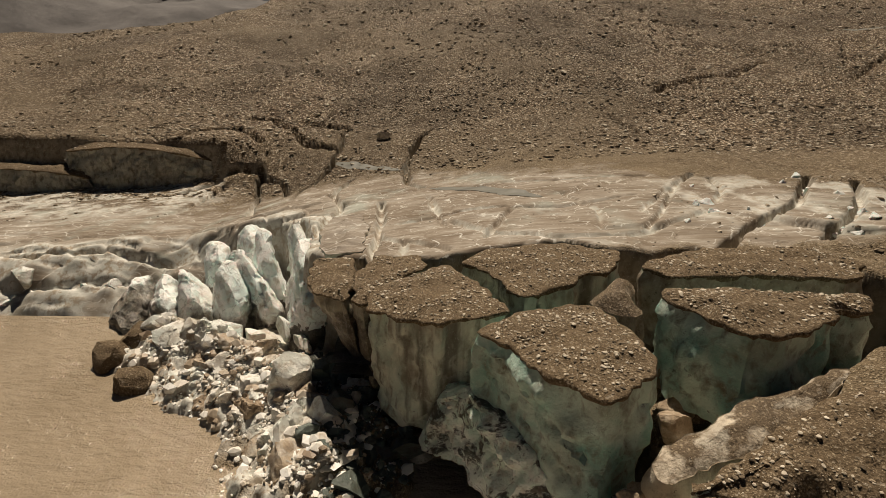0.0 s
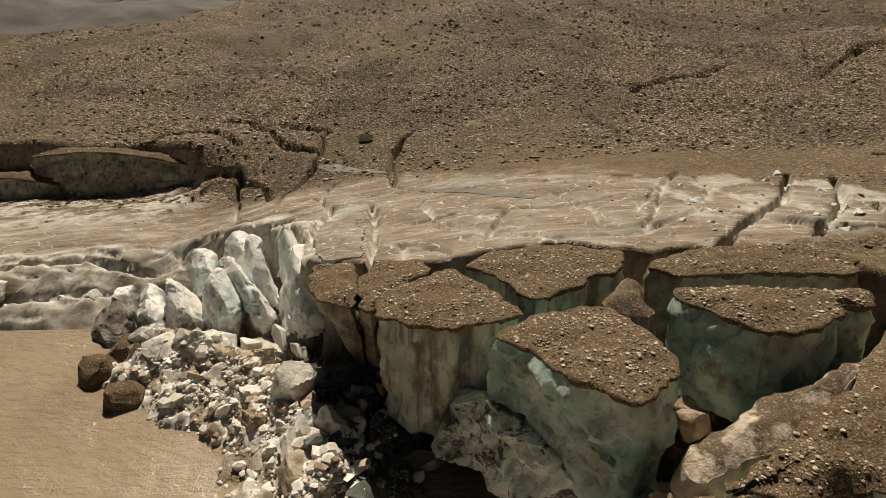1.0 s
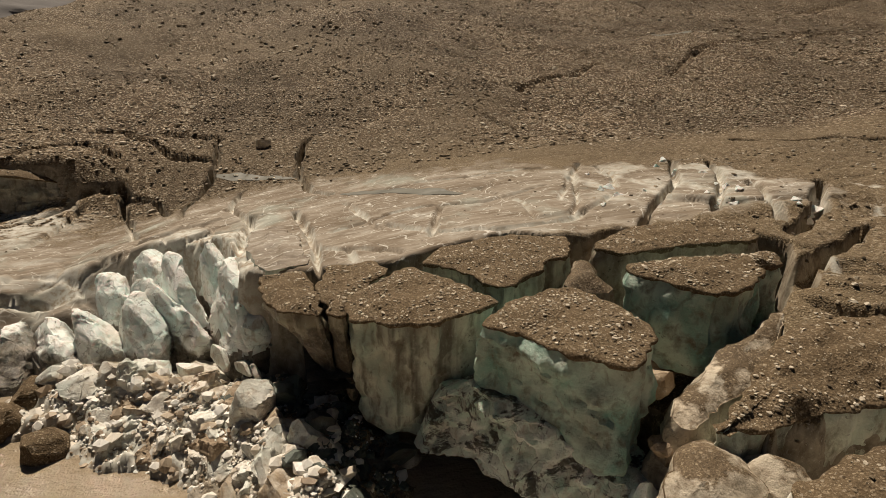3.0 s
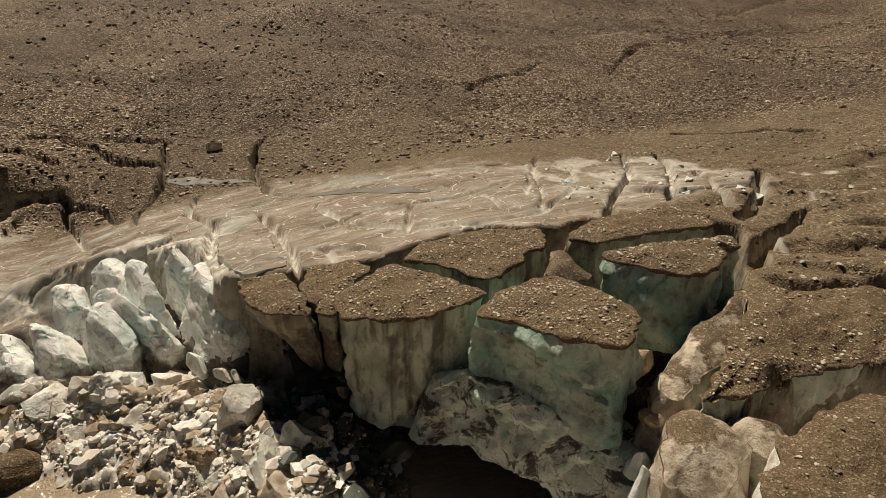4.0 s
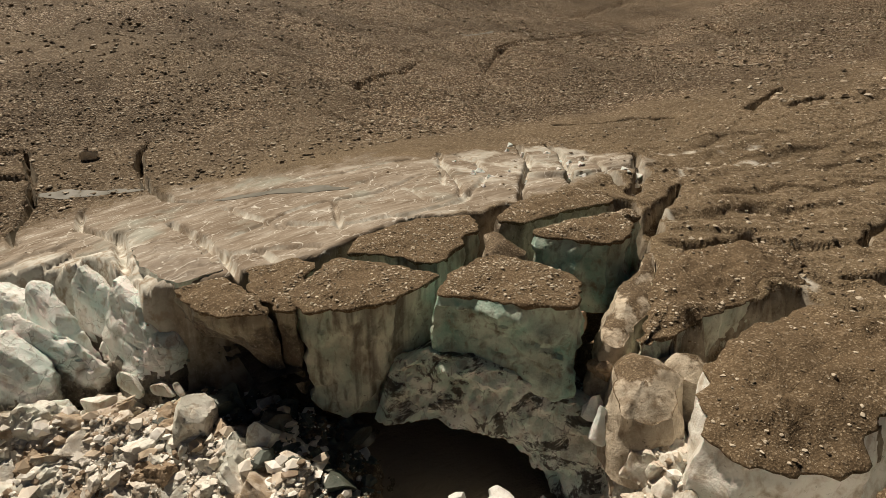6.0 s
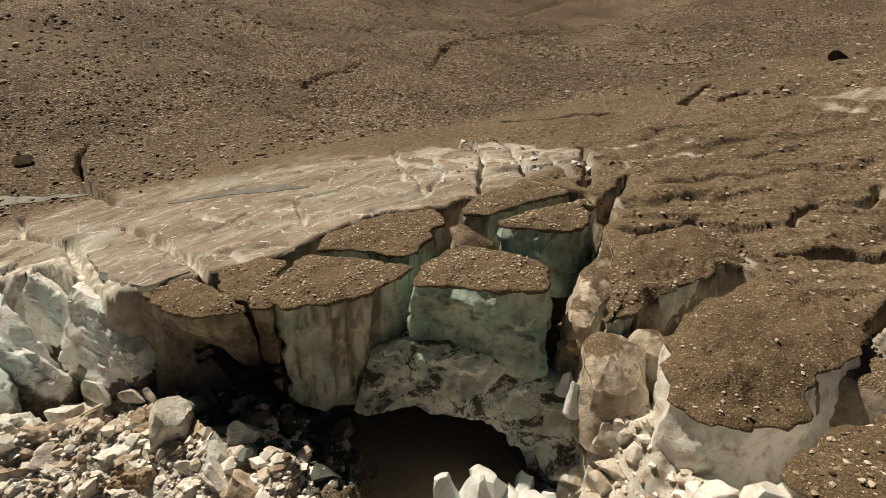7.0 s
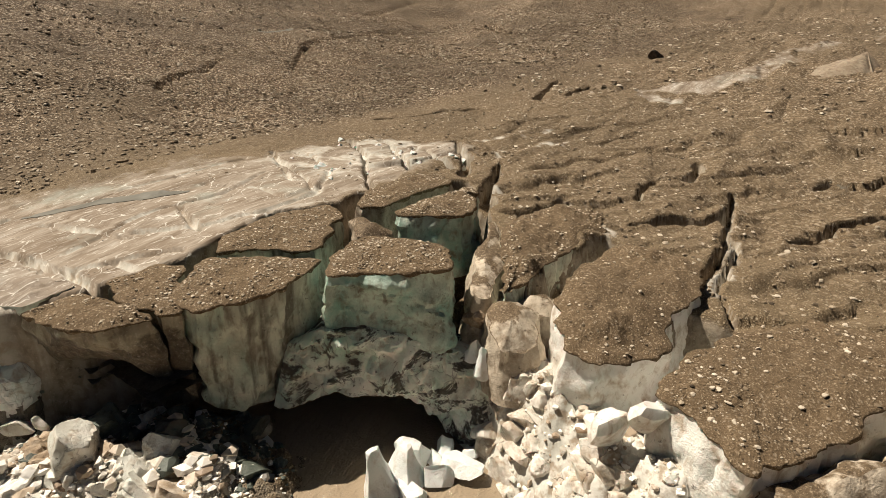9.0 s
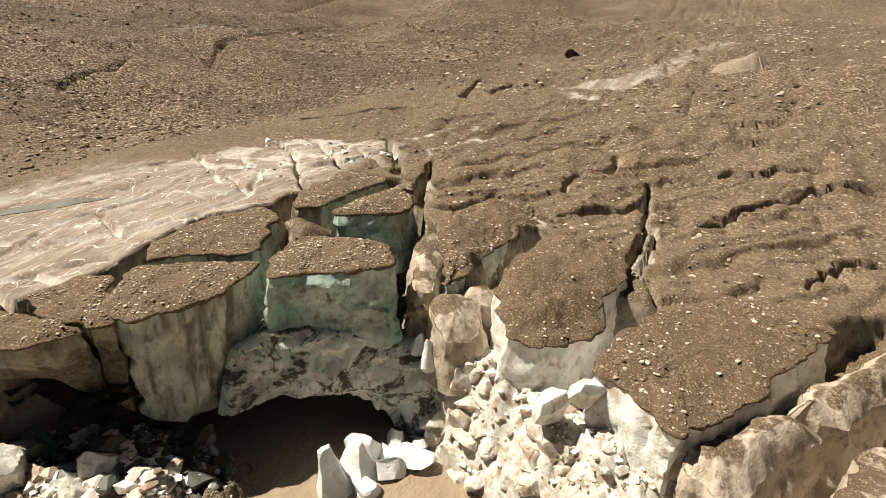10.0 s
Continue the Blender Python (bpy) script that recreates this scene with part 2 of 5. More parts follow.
def pale_colour(m):
    """Bare ice of the glacier top: tan to white, banded, with fine healed cracks."""
    broad = m.noise(0.22, 7, 0.6, m.scaled(m.pos, (0.45, 1.3, 1.0)), 0.5)
    pale = m.ramp(broad, (0.34, (0.16, 0.122, 0.087)), (0.45, (0.235, 0.19, 0.144)), (0.56, (0.325, 0.28, 0.228)), (0.68, (0.45, 0.425, 0.38)))
    band = m.noise(1.1, 6, 0.6, m.scaled(m.pos, (0.12, 1.0, 1.0)), 0.5)
    pale = m.mix(m.ramp(band, (0.36, 0.6), (0.48, 0.0)), pale, (0.15, 0.112, 0.077))
    streak = m.noise(3.2, 5, 0.6, m.scaled(m.pos, (0.07, 1.0, 1.0)), 0.3)
    pale = m.mix(m.ramp(streak, (0.54, 0.0), (0.66, 0.45)), pale, (0.48, 0.445, 0.39))
    pale = m.mix(m.ramp(streak, (0.34, 0.5), (0.43, 0.0)), pale, (0.2, 0.155, 0.11))
    wn = m.t.nodes.new("ShaderNodeTexNoise")
    m.put(wn.inputs["Vector"], m.pos)
    wn.inputs["Scale"].default_value = 0.5
    for scale, stretch, width, low, strong in ((0.42, (0.55, 1.0, 0.3), 0.022, 0.46, 0.9), (0.95, (0.4, 1.0, 0.3), 0.02, 0.5, 0.7)):
        warp = m.t.nodes.new("ShaderNodeVectorMath")
        warp.operation = "ADD"
        m.put(warp.inputs[0], m.scaled(m.pos, stretch))
        m.put(warp.inputs[1], m.scaled(wn.outputs["Color"], (2.0, 2.0, 0.0)))
        edge = m.cells(scale, "DISTANCE_TO_EDGE", warp.outputs[0])
        line = m.math("MULTIPLY", m.ramp(edge, (0.0, 1.0), (width, 0.0)), m.ramp(m.noise(0.3 + scale, 3), (low, 0.0), (low + 0.1, strong)))
        pale = m.mix(line, pale, (0.78, 0.76, 0.70))
    speck = m.math("MULTIPLY", m.ramp(m.cells(2.6, out="Color"), (0.955, 0.0), (0.965, 0.9)), m.ramp(m.cells(2.6), (0.22, 1.0), (0.3, 0.0)))
    pale = m.mix(speck, pale, (0.06, 0.045, 0.032))
    pale = m.mix(m.ramp(m.noise(0.13, 4), (0.56, 0.0), (0.7, 0.4)), pale, (0.40, 0.47, 0.43))
    return pale


def ground_material(name):
    m = Nodes(name)
    col, h = debris_colour(m, m.attr("coarse"))
    pale = pale_colour(m)
    fade = m.math("ADD", m.attr("ice"), m.math("MULTIPLY", m.math("SUBTRACT", m.noise(0.45, 7, 0.65), 0.5), 0.9))
    f = m.ramp(fade, (0.35, 0.0), (0.62, 1.0))
    col = m.mix(f, col, pale)
    side, hs = ice_colour(m, (0.36, 0.31, 0.24), (0.25, 0.23, 0.185), (0.14, 0.105, 0.072), 0.5, (1, 1, 0.7), broken=0.3)
    steep = m.ramp(m.math("ADD", m.up(), m.math("MULTIPLY", m.math("SUBTRACT", m.noise(1.2, 5), 0.5), 0.3)), (0.42, 1.0), (0.62, 0.0))
    col = m.mix(steep, col, side)
    bare = m.attr("snow")
    cover = m.math("MAXIMUM", f, m.math("MAXIMUM", bare, steep))
    col = m.mix(bare, col, m.mix(m.ramp(m.noise(0.7, 6), (0.4, 0.0), (0.65, 1.0)), (0.50, 0.50, 0.45), (0.72, 0.70, 0.645)))
    col = m.mix(m.math("MULTIPLY", bare, m.ramp(m.noise(1.1, 7, 0.65), (0.47, 0.0), (0.6, 0.8))), col, (0.28, 0.21, 0.14))
    return m.done(col, 0.85, (m.math("MULTIPLY", h, m.math("SUBTRACT", 1.0, cover)), 1.0, 0.3), (m.math("MULTIPLY", m.math("ADD", m.noise(1.2, 7, 0.6), m.math("MULTIPLY", m.noise(9, 4), 0.12)), m.math("SUBTRACT", 1.0, m.math("MULTIPLY", f, 0.75))), 0.5, 0.22), spec=0.2)


GROUND = ground_material("moraine_and_ice")


def mantle_material(name, clean, deep, dirt, cover, amount=0.3):
    """Ice with a patchy thin crust of silt where it is flat enough to hold it."""
    m = Nodes(name)
    ice, hi = ice_colour(m, clean, deep, dirt, amount, (1, 1, 0.7))
    silt, hs = debris_colour(m)
    hold = m.math("ADD", m.up(), m.math("MULTIPLY", m.math("SUBTRACT", m.noise(0.55, 7, 0.65), 0.5), 1.5))
    f = m.ramp(hold, (cover, 0.0), (cover + 0.16, 1.0))
    return m.done(m.mix(f, ice, silt), 0.7, (hi, 0.7, 0.3), (hs, 0.5, 0.1), spec=0.25)


MANTLE = mantle_material("silty_ice", (0.66, 0.575, 0.46), (0.50, 0.445, 0.36), (0.22, 0.165, 0.11), 0.74)
MANTLE_BROWN = mantle_material("brown_silty_ice", (0.46, 0.38, 0.29), (0.34, 0.29, 0.225), (0.17, 0.125, 0.085), 0.42)


def pale_slab_material(name):
    m = Nodes(name)
    side, hs = ice_colour(m, (0.74, 0.75, 0.69), (0.56, 0.66, 0.61), (0.20, 0.15, 0.10), 0.2, (1, 1, 0.7), dark_below=4.5)
    steep = m.ramp(m.up(), (0.5, 1.0), (0.72, 0.0))
    return m.done(m.mix(steep, pale_colour(m), side), 0.6, (hs, 0.6, 0.25), spec=0.3)


PALE_SLAB = pale_slab_material("pale_ice_slab")


def water_material(name):
    m = Nodes(name)
    col = m.mix(m.ramp(m.noise(0.12, 5, 0.6, m.scaled(m.pos, (1.0, 0.6, 1.0)), 1.0), (0.35, 0.0), (0.65, 1.0)), (0.275, 0.217, 0.15), (0.345, 0.277, 0.198))
    flow = m.scaled(m.pos, (0.55, 1.0, 1.0))
    return m.done(col, 0.07, (m.noise(1.3, 2.0, 0.5, flow, 0.2), 1.0, 0.22), (m.noise(6.0, 2.0, 0.5, m.pos, 0.2), 1.0, 0.075), (m.noise(0.35, 3, 0.5), 0.6, 0.25), spec=0.5)


WATER = water_material("silty_meltwater")


def rock_material(name):
    m = Nodes(name)
    col = m.ramp(m.noise(0.02, 8, 0.65, m.scaled(m.pos, (1.0, 1.0, 0.5))), (0.3, (0.12, 0.113, 0.112)), (0.55, (0.16, 0.15, 0.148)), (0.72, (0.20, 0.19, 0.185)))
    return m.done(col, 0.9, (m.noise(0.05, 8, 0.7), 0.5, 4.0), spec=0.15)


FAR_ROCK = rock_material("far_mountain_rock")

# ---------- noise and mesh tools ----------
def lattice(ix, iy, iz, seed):
    h = (ix.astype(np.int64) * 374761393 + iy.astype(np.int64) * 668265263 + iz.astype(np.int64) * 2147483647 + seed * 974634777) & 0x7FFFFFFF
    h = ((h ^ (h >> 13)) * 1274126177) & 0x7FFFFFFF
    return ((h ^ (h >> 16)) & 0xFFFF) / 65535.0


def value_noise(x, y, z, seed=0):
    x, y, z = np.broadcast_arrays(np.asarray(x, float), np.asarray(y, float), np.asarray(z, float))
    ix, iy, iz = np.floor(x), np.floor(y), np.floor(z)
    fx, fy, fz = [f * f * (3 - 2 * f) for f in (x - ix, y - iy, z - iz)]
    out = 0
    for a in (0, 1):
        for b in (0, 1):
            for c in (0, 1):
                w = (fx if a else 1 - fx) * (fy if b else 1 - fy) * (fz if c else 1 - fz)
                out = out + w * lattice(ix + a, iy + b, iz + c, seed)
    return out * 2 - 1


def fbm_flat(x, y, octaves, seed, gain):
    x, y = np.broadcast_arrays(np.asarray(x, float), np.asarray(y, float))
    total, amp, f = 0, 1.0, 1.0
    for o in range(octaves):
        u, v = x * f, y * f
        iu, iv = np.floor(u), np.floor(v)
        fu, fv = u - iu, v - iv
        fu, fv = fu * fu * (3 - 2 * fu), fv * fv * (3 - 2 * fv)
        ku, kv = iu.astype(np.int64), iv.astype(np.int64)
        n = []
        for a in (0, 1):
            for b in (0, 1):
                h = ((ku + a) * 374761393 + (kv + b) * 668265263 + (seed + 17 * o) * 974634777) & 0x7FFFFFFF
                h = ((h ^ (h >> 13)) * 1274126177) & 0x7FFFFFFF
                n.append(((h ^ (h >> 16)) & 0xFFFF) / 32767.5 - 1)
        total = total + amp * ((n[0] * (1 - fv) + n[1] * fv) * (1 - fu) + (n[2] * (1 - fv) + n[3] * fv) * fu)
        amp, f = amp * gain, f * 2.03
    return total


def fbm(x, y, z=0.0, octaves=4, seed=0, gain=0.5):
    if np.ndim(z) == 0:
        return fbm_flat(x, y + 31.7 * z if z else y, octaves, seed, gain)
    total, amp, f = 0, 1.0, 1.0
    for o in range(octaves):
        total = total + amp * value_noise(np.asarray(x) * f, np.asarray(y) * f, np.asarray(z) * f, seed + 17 * o)
        amp, f = amp * gain, f * 2.03
    return total


def cell_noise(x, y, seed=0):
    """Jittered cells: distance to the nearest and the second nearest centre, and a random number per cell."""
    ix, iy = np.floor(x), np.floor(y)
    f1, f2, cid = np.full(x.shape, 9.0), np.full(x.shape, 9.0), np.zeros(x.shape)
    for a in (-1, 0, 1):
        for b in (-1, 0, 1):
            cx, cy = ix + a, iy + b
            px = cx + 0.1 + 0.8 * lattice(cx, cy, cx * 0, seed)
            py = cy + 0.1 + 0.8 * lattice(cx, cy, cx * 0 + 7, seed)
            d = np.hypot(px - x, py - y)
            near = d < f1
            f2 = np.where(near, f1, np.minimum(f2, d))
            cid = np.where(near, lattice(cx, cy, cx * 0 + 3, seed), cid)
            f1 = np.where(near, d, f1)
    return f1, f2, cid


def line_distance(x, y, line):
    d = np.full(np.shape(x), 1e3)
    for (ax, ay), (bx, by) in zip(line, line[1:]):
        vx, vy = bx - ax, by - ay
        s = np.clip(((x - ax) * vx + (y - ay) * vy) / (vx * vx + vy * vy), 0, 1)
        d = np.minimum(d, np.hypot(x - ax - s * vx, y - ay - s * vy))
    return d


def signed_distance(x, y, poly):
    """Positive inside the polygon."""
    inside = np.zeros(np.shape(x), bool)
    for (ax, ay), (bx, by) in zip(poly, poly[1:] + poly[:1]):
        if ay != by:
            inside ^= ((ay > y) != (by > y)) & (x < (bx - ax) * (y - ay) / (by - ay) + ax)
    d = line_distance(x, y, poly + poly[:1])
    return np.where(inside, d, -d)


def mesh_from(name, verts, faces, material, smooth_faces=True, sharp=0):
    """A mesh from numpy vertices and faces that all have the same number of corners (or a list of such arrays)."""
    groups = faces if isinstance(faces, list) else [faces]
    me = bpy.data.meshes.new(name)
    loops = np.concatenate([g.ravel() for g in groups]).astype(np.int32)
    sizes = np.concatenate([np.full(len(g), g.shape[1]) for g in groups]).astype(np.int32)
    me.vertices.add(len(verts))
    me.vertices.foreach_set("co", np.asarray(verts, np.float32).ravel())
    me.loops.add(len(loops))
    me.loops.foreach_set("vertex_index", loops)
    me.polygons.add(len(sizes))
    me.polygons.foreach_set("loop_start", np.concatenate(([0], np.cumsum(sizes)[:-1])).astype(np.int32))
    me.update(calc_edges=True)
    me.polygons.foreach_set("use_smooth", np.full(len(sizes), smooth_faces))
    me.materials.append(material)
    me.validate()
    if sharp:
        me.set_sharp_from_angle(angle=radians(sharp))
    return me


def thing(name, me, label, category, group="", kind=""):
    return tagged(new(name, me), label, category, group, kind)


def part_of(owner, name, me, label="", kind=""):
    ob = new(name, me)
    ob.parent = owner
    return tagged(ob, label, "", "", kind)


def ring_faces(rows, n, flip=False):
    """Quads between successive closed rings of n vertices."""
    i, j = np.meshgrid(np.arange(rows - 1), np.arange(n), indexing="ij")
    a, b = i * n + j, i * n + (j + 1) % n
    q = np.stack([a, b, b + n, a + n], -1).reshape(-1, 4)
    return q[:, ::-1] if flip else q


def resample(points, step):
    """A closed outline at even steps, its corners slightly rounded."""
    p = np.array(points, float)
    q = np.vstack([p, p[:1]])
    cut = np.concatenate(([0], np.cumsum(np.linalg.norm(np.diff(q[:, :2], axis=0), axis=1))))
    n = max(16, int(cut[-1] / step))
    s = np.linspace(0, cut[-1], n, endpoint=False)
    out = np.stack([np.interp(s, cut, q[:, k]) for k in range(q.shape[1])], -1)
    for _ in range(1):
        out = 0.5 * out + 0.25 * (np.roll(out, 1, 0) + np.roll(out, -1, 0))
    return out


def outward(ring):
    t = np.roll(ring[:, :2], -1, 0) - np.roll(ring[:, :2], 1, 0)
    t /= np.linalg.norm(t, axis=1)[:, None] + 1e-9
    area = np.sum(ring[:, 0] * np.roll(ring[:, 1], -1) - np.roll(ring[:, 0], -1) * ring[:, 1])
    return np.stack([t[:, 1], -t[:, 0]], -1) * (1 if area > 0 else -1)


def ico(level):
    bm = bmesh.new()
    bmesh.ops.create_icosphere(bm, subdivisions=level, radius=1.0)
    v = np.array([w.co[:] for w in bm.verts])
    f = np.array([[w.index for w in g.verts] for g in bm.faces])
    bm.free()
    return v, f


ICO1, ICO2, ICO3, ICO4, ICO5 = ico(1), ico(2), ico(3), ico(4), ico(5)


def cut_stone(base, rng, cuts=9, low=0.45, high=0.85, rough=0.05, freq=2.0):
    """A ball cut by random planes into an angular lump."""
    v = base[0].copy()
    for _ in range(cuts):
        n = rng.normal(size=3)
        n /= np.linalg.norm(n)
        over = np.maximum(0, v @ n - rng.uniform(low, high))
        v -= over[:, None] * n
    s = rng.integers(0, 9999)
    v *= (1 + rough * fbm(v[:, 0] * freq + s, v[:, 1] * freq, v[:, 2] * freq, 3, 5))[:, None]
    return v


_ring = [(math.cos(a), math.sin(a)) for a in (0.0, 1.26, 2.51, 3.77, 5.03)]
PEBBLE = (np.array([(1.0 * c, 1.0 * d, 0.0) for c, d in _ring] + [(0.6 * c, 0.6 * d, 0.75) for c, d in _ring]),
          np.array([t for k in range(5) for t in ((k, (k + 1) % 5, 5 + (k + 1) % 5), (k, 5 + (k + 1) % 5, 5 + k))] + [(5, 6, 7), (5, 7, 8), (5, 8, 9)]))


COBBLE = (PEBBLE[0] * np.array([[1.0, 1.0, 1.0]] * 5 + [[1.25, 1.25, 0.95]] * 5), PEBBLE[1])


def scatter_stones(name, points, sizes, rng, material=None, kinds=12, flatness=(0.3, 0.7), base=None):
    """Many small stones joined into one mesh."""
    base = base or ICO1
    shapes = [cut_stone(base, rng, 6, 0.4, 0.8, 0.0) if base is ICO1 else base[0] * rng.uniform(0.65, 1.25, (10, 3)) for _ in range(kinds)]
    nv, f = len(base[0]), base[1]
    n = len(points)
    verts = np.zeros((n, nv, 3), np.float32)
    pick = rng.integers(0, kinds, n)
    ang = rng.uniform(0, 6.283, n)
    flat = rng.uniform(*flatness, n)
    long = rng.uniform(0.7, 1.5, n)
    for k in range(kinds):
        w = np.where(pick == k)[0]
        v = shapes[k][None] * sizes[w][:, None, None]
        v = v * np.stack([long[w], np.ones(len(w)), flat[w]], -1)[:, None, :]
        c, s = np.cos(ang[w])[:, None], np.sin(ang[w])[:, None]
        verts[w] = np.stack([v[..., 0] * c - v[..., 1] * s, v[..., 0] * s + v[..., 1] * c, v[..., 2] + sizes[w][:, None] * 0.12], -1)
    verts += np.asarray(points)[:, None, :]
    faces = (f[None] + (np.arange(n) * nv)[:, None, None]).reshape(-1, 3)
    return mesh_from(name, verts.reshape(-1, 3), faces, material or STONE, False)


# ---------- terrain ----------
def smooth(a, b, v):
    t = np.clip((v - a) / (b - a), 0, 1)
    return t * t * (3 - 2 * t)


def soft_floor(v, k):
    """A ramp that starts at 0 and is rounded over k metres."""
    return k * np.logaddexp(0, v / k)


def sheet_height(x, y):
    """Smooth height of the moraine, the glacier's top and the debris plain, without edges and cracks."""
    ice = np.interp(x, (-120, -60, -42, -32, -20, -10, 0, 8, 20, 35), (2.0, 3.4, 5.0, 6.0, 9.4, 11.1, 12.5, 13.5, 14.3, 14.4))
    ice = ice - 0.05 * soft_floor(np.minimum(y, 86) - 55, 6) * smooth(25, -5, x) * smooth(-48, -25, x)
    wall = np.interp(x, (-120, -60, -42, -30, -15, 20), (97, 98, 97, 88, 80, 74))
    terrace = np.interp(x, (-30, -8, 30), (11.4, 12.0, 14.4)) - ice
    ice = ice + terrace * smooth(30, 10, x) * smooth(0, np.interp(x, (-60, -42, -25), (3, 4, 24)), y - wall)
    bank = y - (99 - 0.1 * np.clip(x, -60, 120) - 3 * np.sin(x * 0.06))
    hill = 0.285 * soft_floor(bank, 6) - 0.6 * soft_floor(y - 212 + 0.05 * x, 6) * smooth(-60, -100, x) - 0.09 * soft_floor(-60 - x, 15) * smooth(120, 200, y)
    up = 0.125 * soft_floor(x - 48, 10) * smooth(120, 30, y - 0.25 * x)
    right = smooth(5, 15, x) * (-0.13 * soft_floor(36 - y, 6) * smooth(150, 45, x))
    far = 0.2 * soft_floor(np.hypot(x, y) - 290, 15) * smooth(-40, 40, x)
    return ice + hill + up + far + np.maximum(right, -8)
# the basin of the river and the gaps between the broken blocks
BASIN = [(-13.8, 51), (-12.6, 47), (-10, 45.5), (-6, 43.6), (0, 41.2), (5, 42), (10, 42.3), (14, 39.5), (22, 39.3), (29.5, 37), (31, 33), (28, 27.8), (23, 24.8), (19, 21.8), (14.5, 18.4), (12.5, 16),
         (13, 12.5), (13, 8), (16.5, 5.2), (16, 0), (17, -4.5), (20.5, -8.5), (27, -14), (36, -20), (70, -60), (-600, -60), (-600, 53), (-46, 52), (-38, 53), (-33, 55.5), (-28, 58.5), (-23, 60.5), (-18, 59.5), (-14.6, 56)]
# crevasses: half width, depth, line
CRACKS_TOP = [
    (0.50, 3.0, [(-3.0, 101), (-4.8, 94.5), (-5.6, 88.5), (-5.3, 80), (-5.0, 73), (-2.7, 68.4)]),
    (0.30, 2.2, [(-7.2, 63), (-6.6, 57), (-5.9, 48), (-6.3, 43.7), (-6.1, 40.2)]),
    (0.22, 1.0, [(-1.5, 62.5), (-0.5, 54.7), (0.1, 49.9)]),
    (0.25, 1.2, [(30.6, 65.9), (26, 59.4), (22.5, 52.8), (20.3, 48), (17.9, 44.9)]),
    (0.22, 1.0, [(31.4, 62.9), (30, 57.1), (27.4, 52.2)]),
    (0.20, 0.8, [(24.7, 58), (18.6, 48.9)]),
    (0.34, 2.4, [(43, 62.9), (35.2, 51.9), (32.6, 49.8), (26.4, 44.4), (22.1, 39.9)]),
    (0.36, 2.4, [(46.4, 60.1), (41.3, 51.8), (35.1, 45.1), (30.7, 41)]),
    (0.30, 1.0, [(1.2, 50.5), (4.5, 45.5), (9.2, 43.2), (13.3, 43.1), (17.6, 43.7), (25.3, 49.1)]),
]
CRACKS_EDGE = [
    (0.25, 1.4, [(7.0, 52.5), (3.8, 44.9)]),
    (0.20, 0.9, [(-5.6, 47.7), (-2.8, 45.8), (0.7, 42.5)]),
    (0.18, 0.8, [(-3.4, 46.5), (-3.4, 42.9)]),
    (0.40, 2.0, [(42.6, 48.9), (37.1, 40), (34.6, 36.9)]),
    (0.60, 3.0, [(49.4, 45.7), (41.2, 39), (33.7, 34.5)]),
    (0.18, 0.7, [(-4, 52), (4, 54), (12, 52), (20, 55)]),
    (0.18, 0.7, [(2, 66), (12, 63), (24, 64)]),
    (0.18, 0.7, [(13, 57), (15, 50), (14, 45)]),
    (0.16, 0.6, [(-9.5, 58), (-9.2, 50), (-9.6, 45)]),
    (0.16, 0.6, [(-12, 50.5), (-9, 49.8), (-6.4, 50.6)]),
    (0.40, 1.4, [(31, 102), (31.8, 94), (32.5, 88)]),
]
CRACKS_MORAINE = [
    (0.61, 4.0, [(-49.3, 103.6), (-46.9, 108.2), (-42.1, 110.5), (-33.7, 102.6)]),
    (0.50, 4.0, [(-40.6, 116.3), (-34.5, 115.6), (-27.3, 105.1), (-24.9, 101.3), (-18.5, 97.4)]),
    (0.36, 3.0, [(-29, 114), (-23.8, 111.1), (-18.3, 106.8), (-18.2, 97), (-19.3, 89.4), (-21.6, 82.6), (-21.3, 74.1)]),
    (0.50, 3.5, [(-45.9, 89.1), (-39.1, 96.9), (-32.8, 97)]),
    (0.39, 3.0, [(-32.3, 95.2), (-27, 90.7), (-23.4, 80.4)]),
    (0.39, 3.0, [(-32.7, 96.4), (-31.4, 91.2), (-28.5, 80.2), (-25.8, 69.9)]),
    (0.39, 2.5, [(-39.3, 77), (-38.3, 94.3)]),
    (0.39, 2.5, [(-14, 82), (-15, 72), (-12, 64), (-13, 52)]),
]
CRACKS_PLAIN = [
    (0.30, 2.2, [(39.2, 1.3), (42.8, -2), (48.1, -4.5), (51.3, -6.5), (55.2, -9.4), (60, -12.4), (64.1, -16.2), (67.1, -23.2)]),
    (0.32, 1.6, [(62.2, -1.9), (65.1, -4.1), (67.2, -8), (71.5, -17.2)]),
    (0.35, 2.2, [(29.1, -9.7), (35, -12), (39.5, -13.9), (42.6, -16.3), (43, -19)]),
    (0.55, 2.4, [(52.1, 6.5), (43.2, 5.7), (34.9, 5.1), (27.6, 5.1), (21.4, 5.4)]),
    (0.30, 1.4, [(35.3, 4.5), (30.6, 3.6), (26.9, 4), (21.2, 4), (17.6, 2.7)]),
    (0.45, 2.2, [(31.9, 13.3), (35.6, 10.3), (39.1, 7.7), (42.2, 5.5)]),
    (0.60, 2.6, [(39.5, 15), (43.6, 15.7), (46.9, 15.3)]),
    (0.45, 1.8, [(59.2, 11.9), (51, 11.4)]),
]
